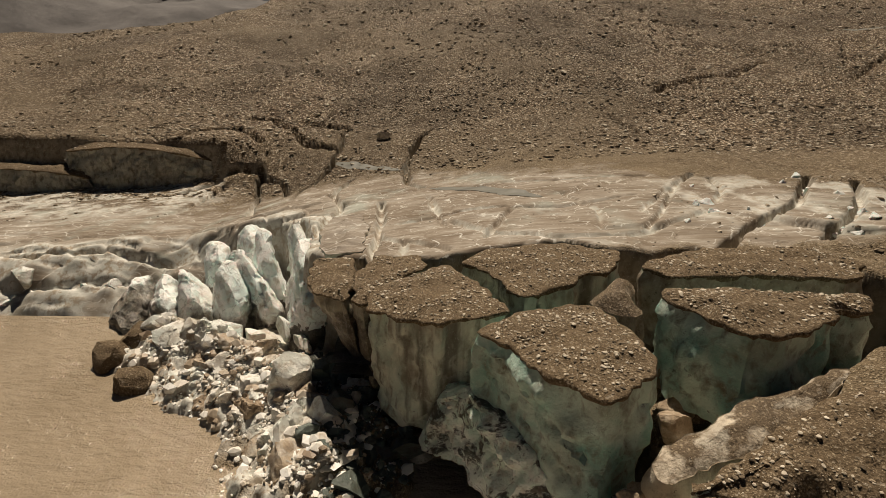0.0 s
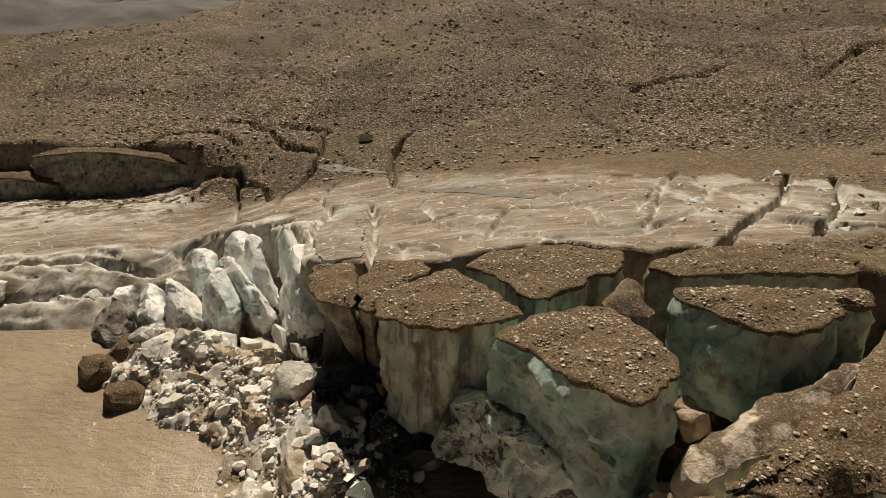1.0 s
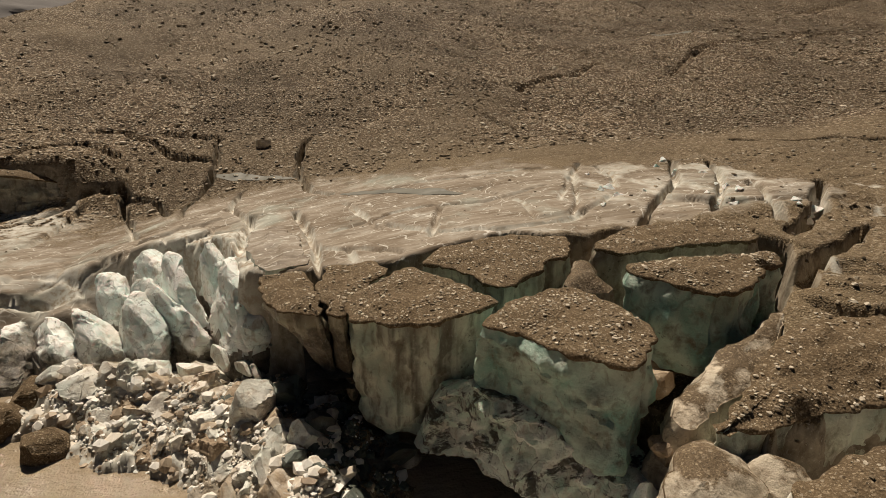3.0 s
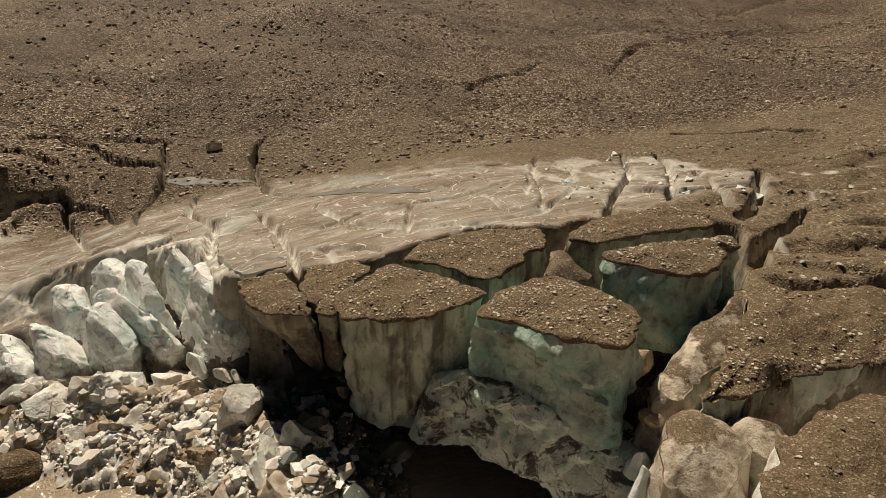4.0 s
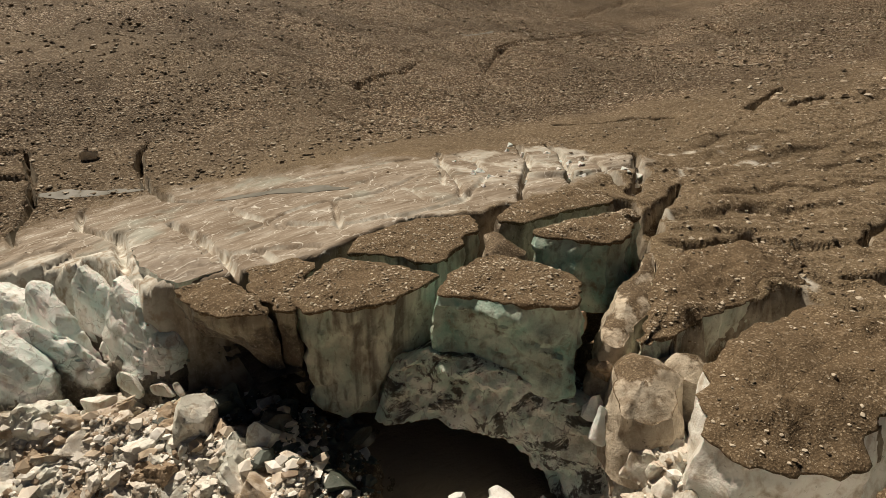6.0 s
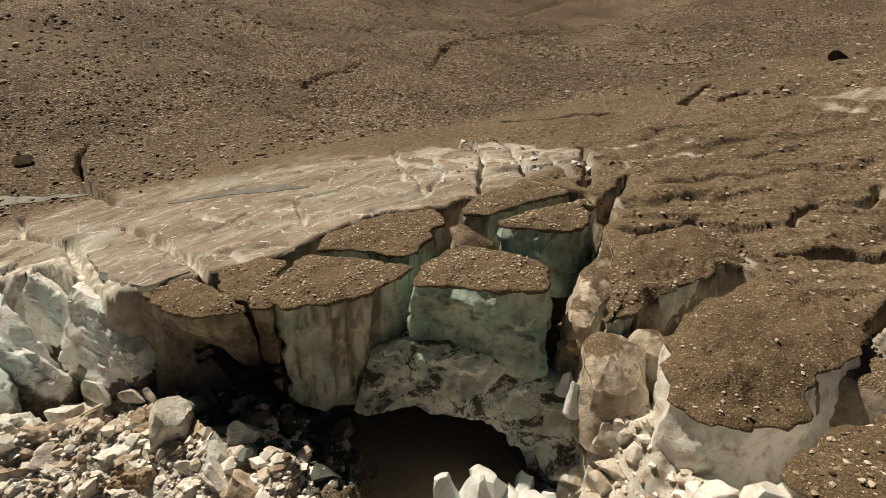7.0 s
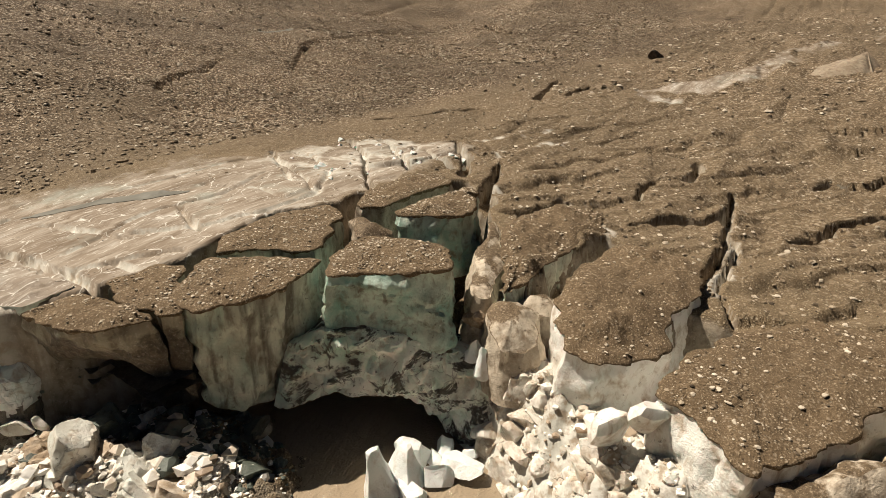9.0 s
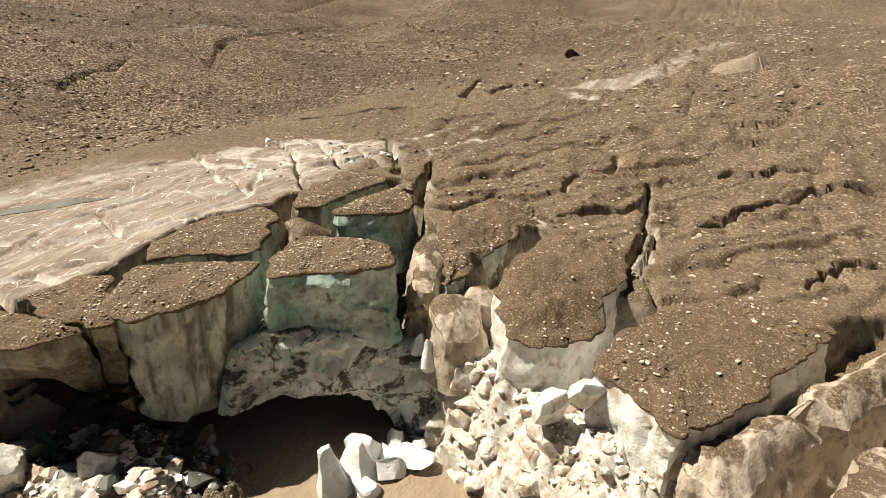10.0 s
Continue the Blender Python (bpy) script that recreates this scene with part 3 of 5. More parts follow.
CRACKS_FAR = [
    (1.90, 3.6, [(11.5, 15.9), (16, 15.3), (21, 14.5), (24.5, 14.2)]),
    (0.80, 2.5, [(28, 29), (33, 31), (40, 33)]),
    (1.00, 3.0, [(43, 114), (54.5, 124.8), (62.7, 129), (76, 136.8)]),
    (0.80, 2.6, [(90.3, 124.7), (106.8, 136.7), (123.6, 141), (170.9, 160.4), (220.6, 172.1)]),
    (1.30, 3.0, [(235, 166), (220, 130), (199, 106)]),
    (1.20, 2.6, [(199.6, 189.5), (260.6, 199.1)]),
    (0.60, 1.8, [(73, 54.6), (63.5, 64.2), (59.8, 69.4)]),
    (0.70, 2.0, [(86.1, 48), (106.3, 52)]), (0.60, 1.8, [(90.7, 43.3), (100.7, 42.1)]),
    (0.50, 2.0, [(-62, 64), (-50, 62.5), (-41, 63), (-33, 62)]),
    (0.45, 1.8, [(-60, 58.5), (-48, 58), (-38, 59.5), (-31, 58)]),
]
CRACKS = CRACKS_TOP + CRACKS_EDGE + CRACKS_MORAINE + CRACKS_PLAIN + CRACKS_FAR
# veins of clean ice that show through the debris
VEINS = [(0.8, [(40, 38.8), (48, 37.5)]), (1.0, [(54, 33.5), (60, 31.5)]), (0.7, [(50, 6.3), (37, 5), (28.7, 3.4), (20, 4.5)]), (0.9, [(24, 12), (28, 16.5), (31, 18)]), (0.8, [(29, 27), (36, 33), (46, 36)]), (1.2, [(52, 44), (60, 38), (66, 34)]), (0.5, [(60, 12.5), (52, 11.6)])]
# scarps in the debris plain, lower on the side of -y: drop, reach, line
SCARPS = [
    (0.7, 5, [(27, 5.5), (33, 2.5), (39, 0.4), (50.2, -5.9), (60, -12.4), (66, -18.5), (72, -26)]),
    (0.9, 4, [(55, 3), (62.2, -1.9), (67.2, -8), (71.5, -17.2)]),
    (1.2, 4, [(68, 6), (74.4, -0.9), (79.1, -4.2), (83, -9)]),
    (1.4, 5, [(85, 0), (89.3, -6.1), (92.9, -10.8), (96, -18)]), (1.2, 4, [(94, -22), (97, -28.5), (99, -36)]),
    (1.2, 4, [(49.7, -16), (53.6, -18.9), (56, -23)]),
    (1.0, 3, [(29, 15.5), (31.9, 13.3), (35.6, 10.3), (42.2, 5.5)]),
    (1.8, 4, [(24, 24.8), (28.3, 22.9), (32.3, 21.7), (36.2, 18.9), (39, 16)]),
    (0.9, 3, [(24, 12.3), (26.5, 11.5), (28.7, 9.7), (29.5, 7)]),
]
SCARPS_NEAR = [
    (1.0, 4, [(25, -9), (28, -10.5), (33.7, -12.2), (39.8, -14.2), (46, -20)]),
    (1.0, 4, [(40.9, 26.6), (46.2, 22), (50.5, 19.2)]),
    (0.9, 4, [(29, 29.5), (36, 27.5), (45, 25)]),
    (0.8, 4, [(44, 12), (52, 6), (58, 3)]),
    (0.8, 5, [(60, 30), (72, 22), (80, 12)]),
    (1.1, 3, [(14, 3.4), (17.7, 1.9), (20.4, -1.4), (24, -3.5), (30, -6.5)]),
    (1.0, 3, [(19.7, -2.6), (22.4, -4.8), (25.3, -7.1), (27.7, -10.4)]),
    (0.7, 3, [(33, 0), (37, -4), (42, -8)]), (0.7, 3, [(44, -1.5), (50, -9), (54, -14)]),
    (0.6, 3, [(24, 3.2), (28, 0), (31, -4)]), (0.7, 3, [(35, 9), (41, 4.4), (47, 3.2)]),
]


def ground_height(x, y):
    """Height of the ground sheet, with an index of bare ice and one of clean white ice."""
    h = sheet_height(x, y)
    left = smooth(-10, -22, x) * smooth(96, 80, y)
    top = smooth(34, 46, y) * smooth(48, 38, x + 0.12 * (y - 60))
    gravel = np.interp(x, (-60, -37, -24, -16, -6, 10, 24, 36, 43, 52), (98, 92, 88, 93, 90, 80.5, 75, 69, 64, 48))
    bare = smooth(6, -14, y - gravel + 3 * fbm(x * 0.15, y * 0.15, 0, 3, 3)) * np.maximum(smooth(36, 44, y) * smooth(54, 44, x), left)
    recolour = smooth(3, 0, line_distance(x, y, [(98, 26), (110, 18.5), (131, 11), (162, 3), (195, -13)]) - np.interp(x, (95, 112, 130, 165), (5.0, 3.6, 2.6, 4.0)))
    ice = np.clip(bare * (0.9 - 0.42 * smooth(-34, -4, y - gravel)) + recolour * np.interp(x, (105, 125), (0.75, 0.52)) * smooth(-0.9, -0.4, fbm(x * 0.1, y * 0.1, 0, 3, 43)), 0, 1)
    # loose relief
    rough = 1 - 0.75 * bare
    h = h + rough * (0.45 * fbm(x * 0.12, y * 0.12, 0, 4, 11) + 0.07 * fbm(x * 0.9, y * 0.9, 0, 3, 21))
    h = h + bare * 0.05 * fbm(x * 0.2, y * 0.5, 0, 3, 31)
    slope = smooth(100, 125, y)
    h = h + slope * (1.8 * fbm(x * 0.022, y * 0.03, 0, 3, 45) - 1.0 * np.abs(fbm(x * 0.05 + 0.02 * y, y * 0.03, 0, 3, 47)))
    # low waves on the debris plain
    plain = smooth(26, 40, x) * smooth(60, 35, y)
    h = h + plain * 0.9 * np.abs(fbm(x * 0.05 + 0.02 * y, y * 0.16, 0, 3, 41)) - plain * 0.3
    # overlapping low steps across the debris plain, their fronts towards the river
    rise = np.zeros(np.shape(x))
    for span, tall, warp, seed in ((9.5, 0.85, 0.55, 131), (4.4, 0.4, 0.6, 137)):
        s = (0.52 * x + 0.85 * y) / span + warp * fbm(x * 0.03, y * 0.03, 0, 3, seed) + 0.05 * fbm(x * 0.3, y * 0.3, 0, 2, seed + 1)
        c = s - np.floor(s)
        some = smooth(-0.3, 0.4, fbm((0.85 * x - 0.52 * y) * 0.045 + 7.3 * np.floor(s), np.floor(s), 0, 2, seed + 2))
        rise = rise + tall * some * ((1 - c) * smooth(0.0, 0.09, c) - 0.4)
    h = h + smooth(22, 32, x) * smooth(58, 44, y + 0.15 * (x - 30)) * rise * np.interp(x, (50, 90, 160), (1.0, 0.8, 0.5))
    # broken steps of ice above the water
    f1, f2, cid = cell_noise(x / 4.2 + 0.25 * fbm(x * 0.2, y * 0.2, 0, 2, 51), y / 2.8, 5)
    step = smooth(-9, -15, x) * smooth(74, 62, y)
    h = h + step * ((cid - 0.5) * 1.0 - 0.5 * smooth(0.14, 0.02, f2 - f1))
    g1, g2, gid = cell_noise(x / 7.0, y / 4.5, 9)
    h = h + bare * (1 - step) * ((gid - 0.5) * 0.24 - 0.12 * smooth(0.05, 0.0, g2 - g1))
    # crevasses, white along their lips where the ice is bare
    lips = np.zeros(np.shape(x))
    wob_x, wob_y = 0.5 * fbm(x * 0.5, y * 0.5, 0, 3, 61), 0.5 * fbm(x * 0.5, y * 0.5, 0, 3, 71)
    for width, depth, line in CRACKS:
        p = np.array(line)
        m = (x > p[:, 0].min() - 4) & (x < p[:, 0].max() + 4) & (y > p[:, 1].min() - 4) & (y < p[:, 1].max() + 4)
        d = line_distance(x[m] + wob_x[m] * (1 - 0.7 * bare[m]), y[m] + wob_y[m] * (1 - 0.7 * bare[m]), line)
        w = width * (0.75 + 0.5 * fbm(x[m] * 0.3, y[m] * 0.3, 0, 2, 81))
        far = np.clip(np.hypot(x[m], y[m]) / 300, 0, 0.5)
        h[m] -= depth * (1 - 0.55 * bare[m]) * smooth(w + 0.08 + far, w * 0.55, d)
        lips[m] = np.maximum(lips[m], 0.95 * bare[m] * smooth(w + 0.36, w + 0.12, d) * smooth(-0.4, 0.1, fbm(x[m] * 0.3, y[m] * 0.3, 0, 2, 87)))
    for drop, reach, line in SCARPS + SCARPS_NEAR:
        p = np.array(line)
        m = (x > p[:, 0].min() - 1) & (x < p[:, 0].max() + 1) & (y > p[:, 1].min() - 4 * reach) & (y < p[:, 1].max() + 3)
        xx, yy = x[m] + 1.0 * wob_x[m], y[m] + 1.4 * fbm(x[m] * 0.22, y[m] * 0.22, 0, 2, 85)
        under = np.interp(xx, p[:, 0], p[:, 1]) - yy
        ends = smooth(p[0, 0] - 1, p[0, 0] + 2.5, x[m]) * smooth(p[-1, 0] + 1, p[-1, 0] - 2.5, x[m])
        h[m] -= drop * ends * (0.7 + 0.5 * fbm(x[m] * 0.25, y[m] * 0.25, 0, 2, 83)) * smooth(-0.15, 0.55, under) * np.exp(-np.maximum(0, under) / reach)
    # basin
    sd = signed_distance(x, y, BASIN) + 0.8 * fbm(x * 0.3, y * 0.3, 0, 2, 91)
    reach = np.interp(x, (-40, -34, -27, -22, -16, -12), (12.0, 10.0, 5.0, 2.0, 1.5, 0.2))
    floor = np.interp(x, (-30, 10, 15, 30), (-2.5, -2.5, 4.0, 6.0)) + 0.4 * fbm(x * 0.5, y * 0.5, 0, 3, 95)
    heap = line_distance(x, y, [(-26, 47), (-20, 43), (-13, 38), (-9, 32), (-8.5, 29)])
    heap = np.minimum(heap, line_distance(x, y, [(-12, 42), (-7.5, 37), (-5.5, 33)]) + 0.4)
    floor = np.maximum(floor, 3.1 - 0.58 * heap + 0.8 * fbm(x * 0.8, y * 0.8, 0, 3, 97))
    bank = line_distance(x, y, [(9.5, 16), (7.5, 12), (6.5, 8), (4.5, 4), (2, 0)])
    floor = np.maximum(floor, np.where(x < 14, np.interp(y, (0, 14), (5.2, 7.2)) - np.interp(y, (8, 14), (1.05, 2.1)) * np.maximum(0, bank - 0.8), -9) + 0.5 * fbm(x * 0.7, y * 0.7, 0, 3, 99))
    c1, c2, cc = cell_noise(x / 2.1 + 0.3 * fbm(x * 0.5, y * 0.5, 0, 2, 113), y / 1.8 + 0.2 * x, 15)
    broken = np.maximum(smooth(7, 5, bank) * (x < 14), smooth(5, 3, heap))
    floor = floor + broken * (0.7 * (cc - 0.5) - 0.4 * smooth(0.25, 0.0, c2 - c1) + 0.12 * fbm(x * 1.2, y * 1.2, 0, 3, 115))
    k = smooth(-reach, 1.0, sd)
    h = h * (1 - k) + floor * k
    snow = smooth(0.0, 1.0, np.clip(smooth(-9, -14, x) * smooth(69, 60, y) * 1.2 * (0.75 + fbm(x * 0.25, y * 0.25, 0, 3, 101)), 0, 1))
    snow = np.maximum(snow, smooth(14, 6, line_distance(x, y, [(-90, 89.5), (-47, 88)])) * (h < 7) * 0.8 * (fbm(x * 0.5, y * 0.5, 0, 3, 103) > -0.1))
    ragged = smooth(44, 47, y) * smooth(20, 26, x) * smooth(50, 44, x) * smooth(66, 58, y)
    snow = np.maximum(snow, 0.7 * ragged * smooth(-0.1, 0.4, fbm(x * 0.4, y * 0.25, 0, 3, 105)))
    snow = np.maximum(snow, np.where((x < 13) & (h < 8.5), smooth(9, 7, bank) * (1.15 + 0.4 * fbm(x * 0.5, y * 0.5, 0, 3, 107)), 0).clip(0, 1))
    # keeps white off the shaded side of the heap, shade set by colour
    shade = line_distance(x, y, [(-12, 42), (-7.5, 37), (-5, 33), (-5, 28)])
    snow = np.maximum(snow, (k > 0.5) * (h > -0.5) * smooth(6, 4, heap) * smooth(1.5, 3.5, shade) * np.clip(0.45 + 0.9 * fbm(x * 0.45, y * 0.45, 0, 3, 109), 0, 1))
    for width, line in VEINS:
        snow = np.maximum(snow, 0.75 * smooth(width, width * 0.3, line_distance(x + 2 * wob_x, y + 2 * wob_y, line)) * smooth(-0.2, 0.3, fbm(x * 0.4, y * 0.4, 0, 3, 111)))
    snow = np.maximum(snow, 0.85 * lips)
    return h, ice, snow


def stony(x, y):
    """How coarse the debris is: scree on the moraine slope, silt on the ice."""
    return np.clip(smooth(72, 92, y + 0.25 * np.clip(x - 40, 0, 200)) * (0.8 + 0.35 * fbm(x * 0.03, y * 0.05, 0, 3, 203)) + 0.3 * smooth(20, 40, x) + 0.3 * smooth(70, 120, x), 0, 1)


def spaced(fine_a, fine_b, step, low, high, grow, shrink):
    mid = np.arange(fine_a, fine_b, step)
    up, s, v = [], step, mid[-1]
    while v < high:
        s *= grow
        v += s
        up.append(v)
    down, s, v = [], step, mid[0]
    while v > low:
        s *= shrink
        v -= s
        down.append(v)
    return np.concatenate((down[::-1], mid, up))


gx = spaced(-30, 62, 0.26, -900, 1100, 1.022, 1.03)
gy = spaced(-14, 68, 0.26, -700, 420, 1.013, 1.06)
GX, GY = np.meshgrid(gx, gy)
hh, ii, ss = ground_height(GX.ravel(), GY.ravel())
n_x, n_y = len(gx), len(gy)
a = (np.arange(n_y - 1)[:, None] * n_x + np.arange(n_x - 1)[None]).ravel()
ground_me = mesh_from("ground", np.stack([GX.ravel(), GY.ravel(), hh], -1), np.stack([a, a + 1, a + n_x + 1, a + n_x], -1), GROUND)
for key, values in (("ice", ii), ("snow", ss), ("coarse", stony(GX.ravel(), GY.ravel()))):
    at = ground_me.attributes.new(key, "FLOAT", "POINT")
    at.data.foreach_set("value", values.astype(np.float32))
ground = thing("ground", ground_me, "brown gravel moraine and pale bare glacier ice with crevasses", "ground", kind="structure")



def ground_at(x, y):
    """Height and bare-ice index at places, read from the finished sheet."""
    x, y = np.atleast_1d(np.asarray(x, float)), np.atleast_1d(np.asarray(y, float))
    i = np.clip(np.searchsorted(gx, x) - 1, 0, n_x - 2)
    j = np.clip(np.searchsorted(gy, y) - 1, 0, n_y - 2)
    u, v = (x - gx[i]) / (gx[i + 1] - gx[i]), (y - gy[j]) / (gy[j + 1] - gy[j])
    out = []
    for w in (hh, ii):
        w = w.reshape(n_y, n_x)
        out.append((w[j, i] * (1 - u) + w[j, i + 1] * u) * (1 - v) + (w[j + 1, i] * (1 - u) + w[j + 1, i + 1] * u) * v)
    return out


wx, wy = np.meshgrid(np.linspace(-420, 26, 120), np.linspace(-300, 54, 120))
wz = 0.03 * fbm(wx * 0.3, wy * 0.3, 0, 3, 7)
a = (np.arange(119)[:, None] * 120 + np.arange(119)[None]).ravel()
thing("water", mesh_from("water", np.stack([wx.ravel(), wy.ravel(), wz.ravel()], -1), np.stack([a, a + 1, a + 121, a + 120], -1), WATER),
      "opaque tan meltwater with rippled glinting surface", "water", kind="structure")

# far mountain wall
mx, my = np.meshgrid(np.linspace(-1900, 900, 150), np.linspace(0, 1, 40))
ridge = 230 + 120 * fbm(mx * 0.0022, 3.3, 0, 4, 13)
mz = -40 + ridge * my ** 0.8 * (1 + 0.1 * fbm(mx * 0.006, my * 3, 0, 5, 15))
mm = 900 + 500 * my + 0.1 * mx + 22 * fbm(mx * 0.01, my * 5, 0, 4, 19)
a = (np.arange(39)[:, None] * 150 + np.arange(149)[None]).ravel()
thing("backdrop", mesh_from("backdrop", np.stack([mx.ravel(), mm.ravel(), mz.ravel()], -1), np.stack([a, a + 1, a + 151, a + 150], -1), FAR_ROCK),
      "distant grey rock mountainside behind the moraine", "mountain", kind="structure")

ICE_WALL = ice_material("grey_wall_ice", (0.40, 0.38, 0.32), (0.27, 0.28, 0.24), (0.12, 0.095, 0.065), 0.4, stretch=(1, 1, 0.6), glow=0.1)

# ---------- broken ice blocks with debris tops ----------
rng = np.random.default_rng(4)
CAP_STONES = [mesh_from("stone", cut_stone(ICO2, rng, 8, 0.35, 0.75, 0.0), ICO2[1], STONE, False) for _ in range(5)]


def spine_of(ring):
    """For each point of an outline, the nearest point of the outline's long axis."""
    c = ring.mean(0)
    w, v = np.linalg.eigh(np.cov((ring[:, :2] - c[:2]).T))
    t = (ring[:, :2] - c[:2]) @ v[:, 1]
    across = np.abs((ring[:, :2] - c[:2]) @ v[:, 0]).max()
    half = max(0.0, np.abs(t).max() - 1.1 * across)
    t = np.clip(t, -half, half)
    out = np.repeat(c[None], len(ring), 0)
    out[:, :2] += t[:, None] * v[:, 1]
    fit = np.polyfit((ring[:, :2] - c[:2]) @ v[:, 1], ring[:, 2], 1)
    out[:, 2] = fit[1] + fit[0] * t
    return out


def ice_block(corners, ice, label, relief=1.0, dome=0.25, cap=0.35, rough=0.42, pebbles=572, seed=1, name="ice_block", cap_label="", stone_size=0.065):
    """corners: (x, y, top z, foot x, foot y, foot z) round the block. It gets an ice body, a debris cap and stones on it."""
    ring = resample(corners, 0.33)
    n = len(ring)
    nrm = outward(ring)
    wob = 0.30 * fbm(ring[:, 0] * 0.8, ring[:, 1] * 0.8, seed, 4, seed, 0.6)
    ring[:, :2] += nrm * wob[:, None]
    tall = np.max(ring[:, 2] - ring[:, 5])
    rows = int(np.clip(tall / 0.33, 6, 40))
    arc = np.concatenate(([0], np.cumsum(np.linalg.norm(np.diff(ring[:, :2], axis=0), axis=1))))
    body = []
    for v in np.linspace(0, 1, rows):
        p = ring[:, :3] * (1 - v) + ring[:, 3:] * v
        fade = min(1.0, 5 * v + 0.15)
        push = rough * fade * (fbm(p[:, 0] * 0.45, p[:, 1] * 0.45, p[:, 2] * 0.4, 4, seed + 3) + 0.5 * np.abs(fbm(p[:, 0] * 1.3, p[:, 1] * 1.3, p[:, 2] * 0.8, 3, seed + 5)))
        f1, f2, cid = cell_noise(arc / 2.6 + 0.5 * fbm(arc * 0.3, v * 3, 0, 2, seed) + 0.25 * v * tall, np.full(n, v * tall / 4.5), seed)
        push += rough * fade * (0.7 * (cid - 0.5) - 0.4 * smooth(0.06, 0.0, f2 - f1))
        p = p.copy()
        p[:, :2] += nrm * push[:, None]
        body.append(p)
    foot = spine_of(body[-1])
    for s in (0.66, 0.33, 0.0):
        p = foot + (body[-1] - foot) * s
        p[:, 2] += 0.5 * (1 - s) + 0.3 * fbm(p[:, 0] * 0.6, p[:, 1] * 0.6, 0, 3, seed + 7)
        body.append(p)
    cx = spine_of(ring[:, :3])
    bare = cap == 0
    head = []
    for s in np.linspace(0, 0.97, 12 if bare else 3):
        p = cx + (ring[:, :3] - cx) * s + np.array([0, 0, -0.05])
        if bare:
            p[:, 2] += dome * (1 - s ** 2.0) + 0.35 * fbm(p[:, 0] * 0.5, p[:, 1] * 0.5, 0, 4, seed + 9) * (1.1 - s)
        head.append(p)
    allv = np.concatenate(head + body)
    f = ring_faces(len(head) + len(body), n)
    area = np.sum(ring[:, 0] * np.roll(ring[:, 1], -1) - np.roll(ring[:, 0], -1) * ring[:, 1])
    f = f if area < 0 else f[:, ::-1]
    owner = tagged(new(name), label, "ice block")
    owner.location = (foot[:, 0].mean(), foot[:, 1].mean(), ring[:, 5].min())
    shift = np.array(owner.location)
    part_of(owner, "ice_body", mesh_from("ice_body", allv - shift, f, ice, True, 38), "bare ice flanks streaked with silt" if not bare else "")
    if bare:
        return owner
    # debris cap
    steps = np.linspace(0, 1, max(8, int(math.sqrt(abs(area) / 2) / 0.5)))
    tops = []
    for s in steps:
        p = cx + (ring[:, :3] - cx) * s
        p[:, 2] += np.maximum(0.04, dome * (1 - s ** 2.2) + 0.10 + relief * (0.22 * fbm(p[:, 0] * 0.4, p[:, 1] * 0.4, 0, 3, seed + 9) + 0.07 * fbm(p[:, 0] * 1.9, p[:, 1] * 1.9, 0, 3, seed + 11)) * min(1, 3 * (1.05 - s)))
        tops.append(p)
    hang = cap * (0.55 + 0.55 * fbm(ring[:, 0] * 1.4, ring[:, 1] * 1.4, 0, 3, seed + 13) + 0.4 * fbm(ring[:, 0] * 0.4, ring[:, 1] * 0.4, 0, 2, seed + 15))
    hang = np.maximum(hang, 0.06)
    for out, drop in ((0.10, 0.02), (0.17, 0.35), (0.14, 0.8), (0.05, 1.0), (-0.35, 0.8)):
        p = ring[:, :3].copy()
        v = np.clip(hang * drop / np.maximum(0.5, ring[:, 2] - ring[:, 5]), 0, 1)[:, None]
        p = p * (1 - v) + ring[:, 3:] * v
        p[:, :2] += nrm * (out + 0.06 * fbm(p[:, 0] * 2.5, p[:, 1] * 2.5, drop * 3, 2, seed + 17)[:, None] * (out > 0))
        p[:, 2] += 0.08 * (1 - drop)
        tops.append(p)
    cf = ring_faces(len(tops), n)
    cf = cf if area < 0 else cf[:, ::-1]
    part_of(owner, "debris_cap", mesh_from("debris_cap", np.concatenate(tops) - shift, cf, DEBRIS), cap_label or "brown silt and gravel crust")
    if pebbles:
        pebbles = pebbles * 2
        k = rng.integers(0, n, pebbles)
        s = np.sqrt(rng.uniform(0, 0.93, pebbles))
        r = np.clip((s * (len(steps) - 1)).astype(int), 0, len(steps) - 2)
        u = (s * (len(steps) - 1) - r)[:, None]
        grid = np.array(tops)
        pts = grid[r, k] * (1 - u) + grid[r + 1, k] * u
        sizes = stone_size * (0.3 + 0.8 * rng.pareto(2.6, pebbles)).clip(0.28, 2.2)
        for q in range(pebbles // 44):
            big = part_of(owner, "stone", CAP_STONES[rng.integers(0, 5)])
            w = stone_size * rng.uniform(1.3, 2.6)
            big.matrix_local = pose(*(pts[q] - shift + [0, 0, 0.25 * w]), rng.uniform(-15, 15), rng.uniform(-15, 15), rng.uniform(0, 360)) @ Matrix.Diagonal((w * 1.3, w, w * 0.7, 1))
        part_of(owner, "gravel", scatter_stones("gravel", pts - shift, sizes, rng), "scattered grey and tan stones", "stuff")
    return owner


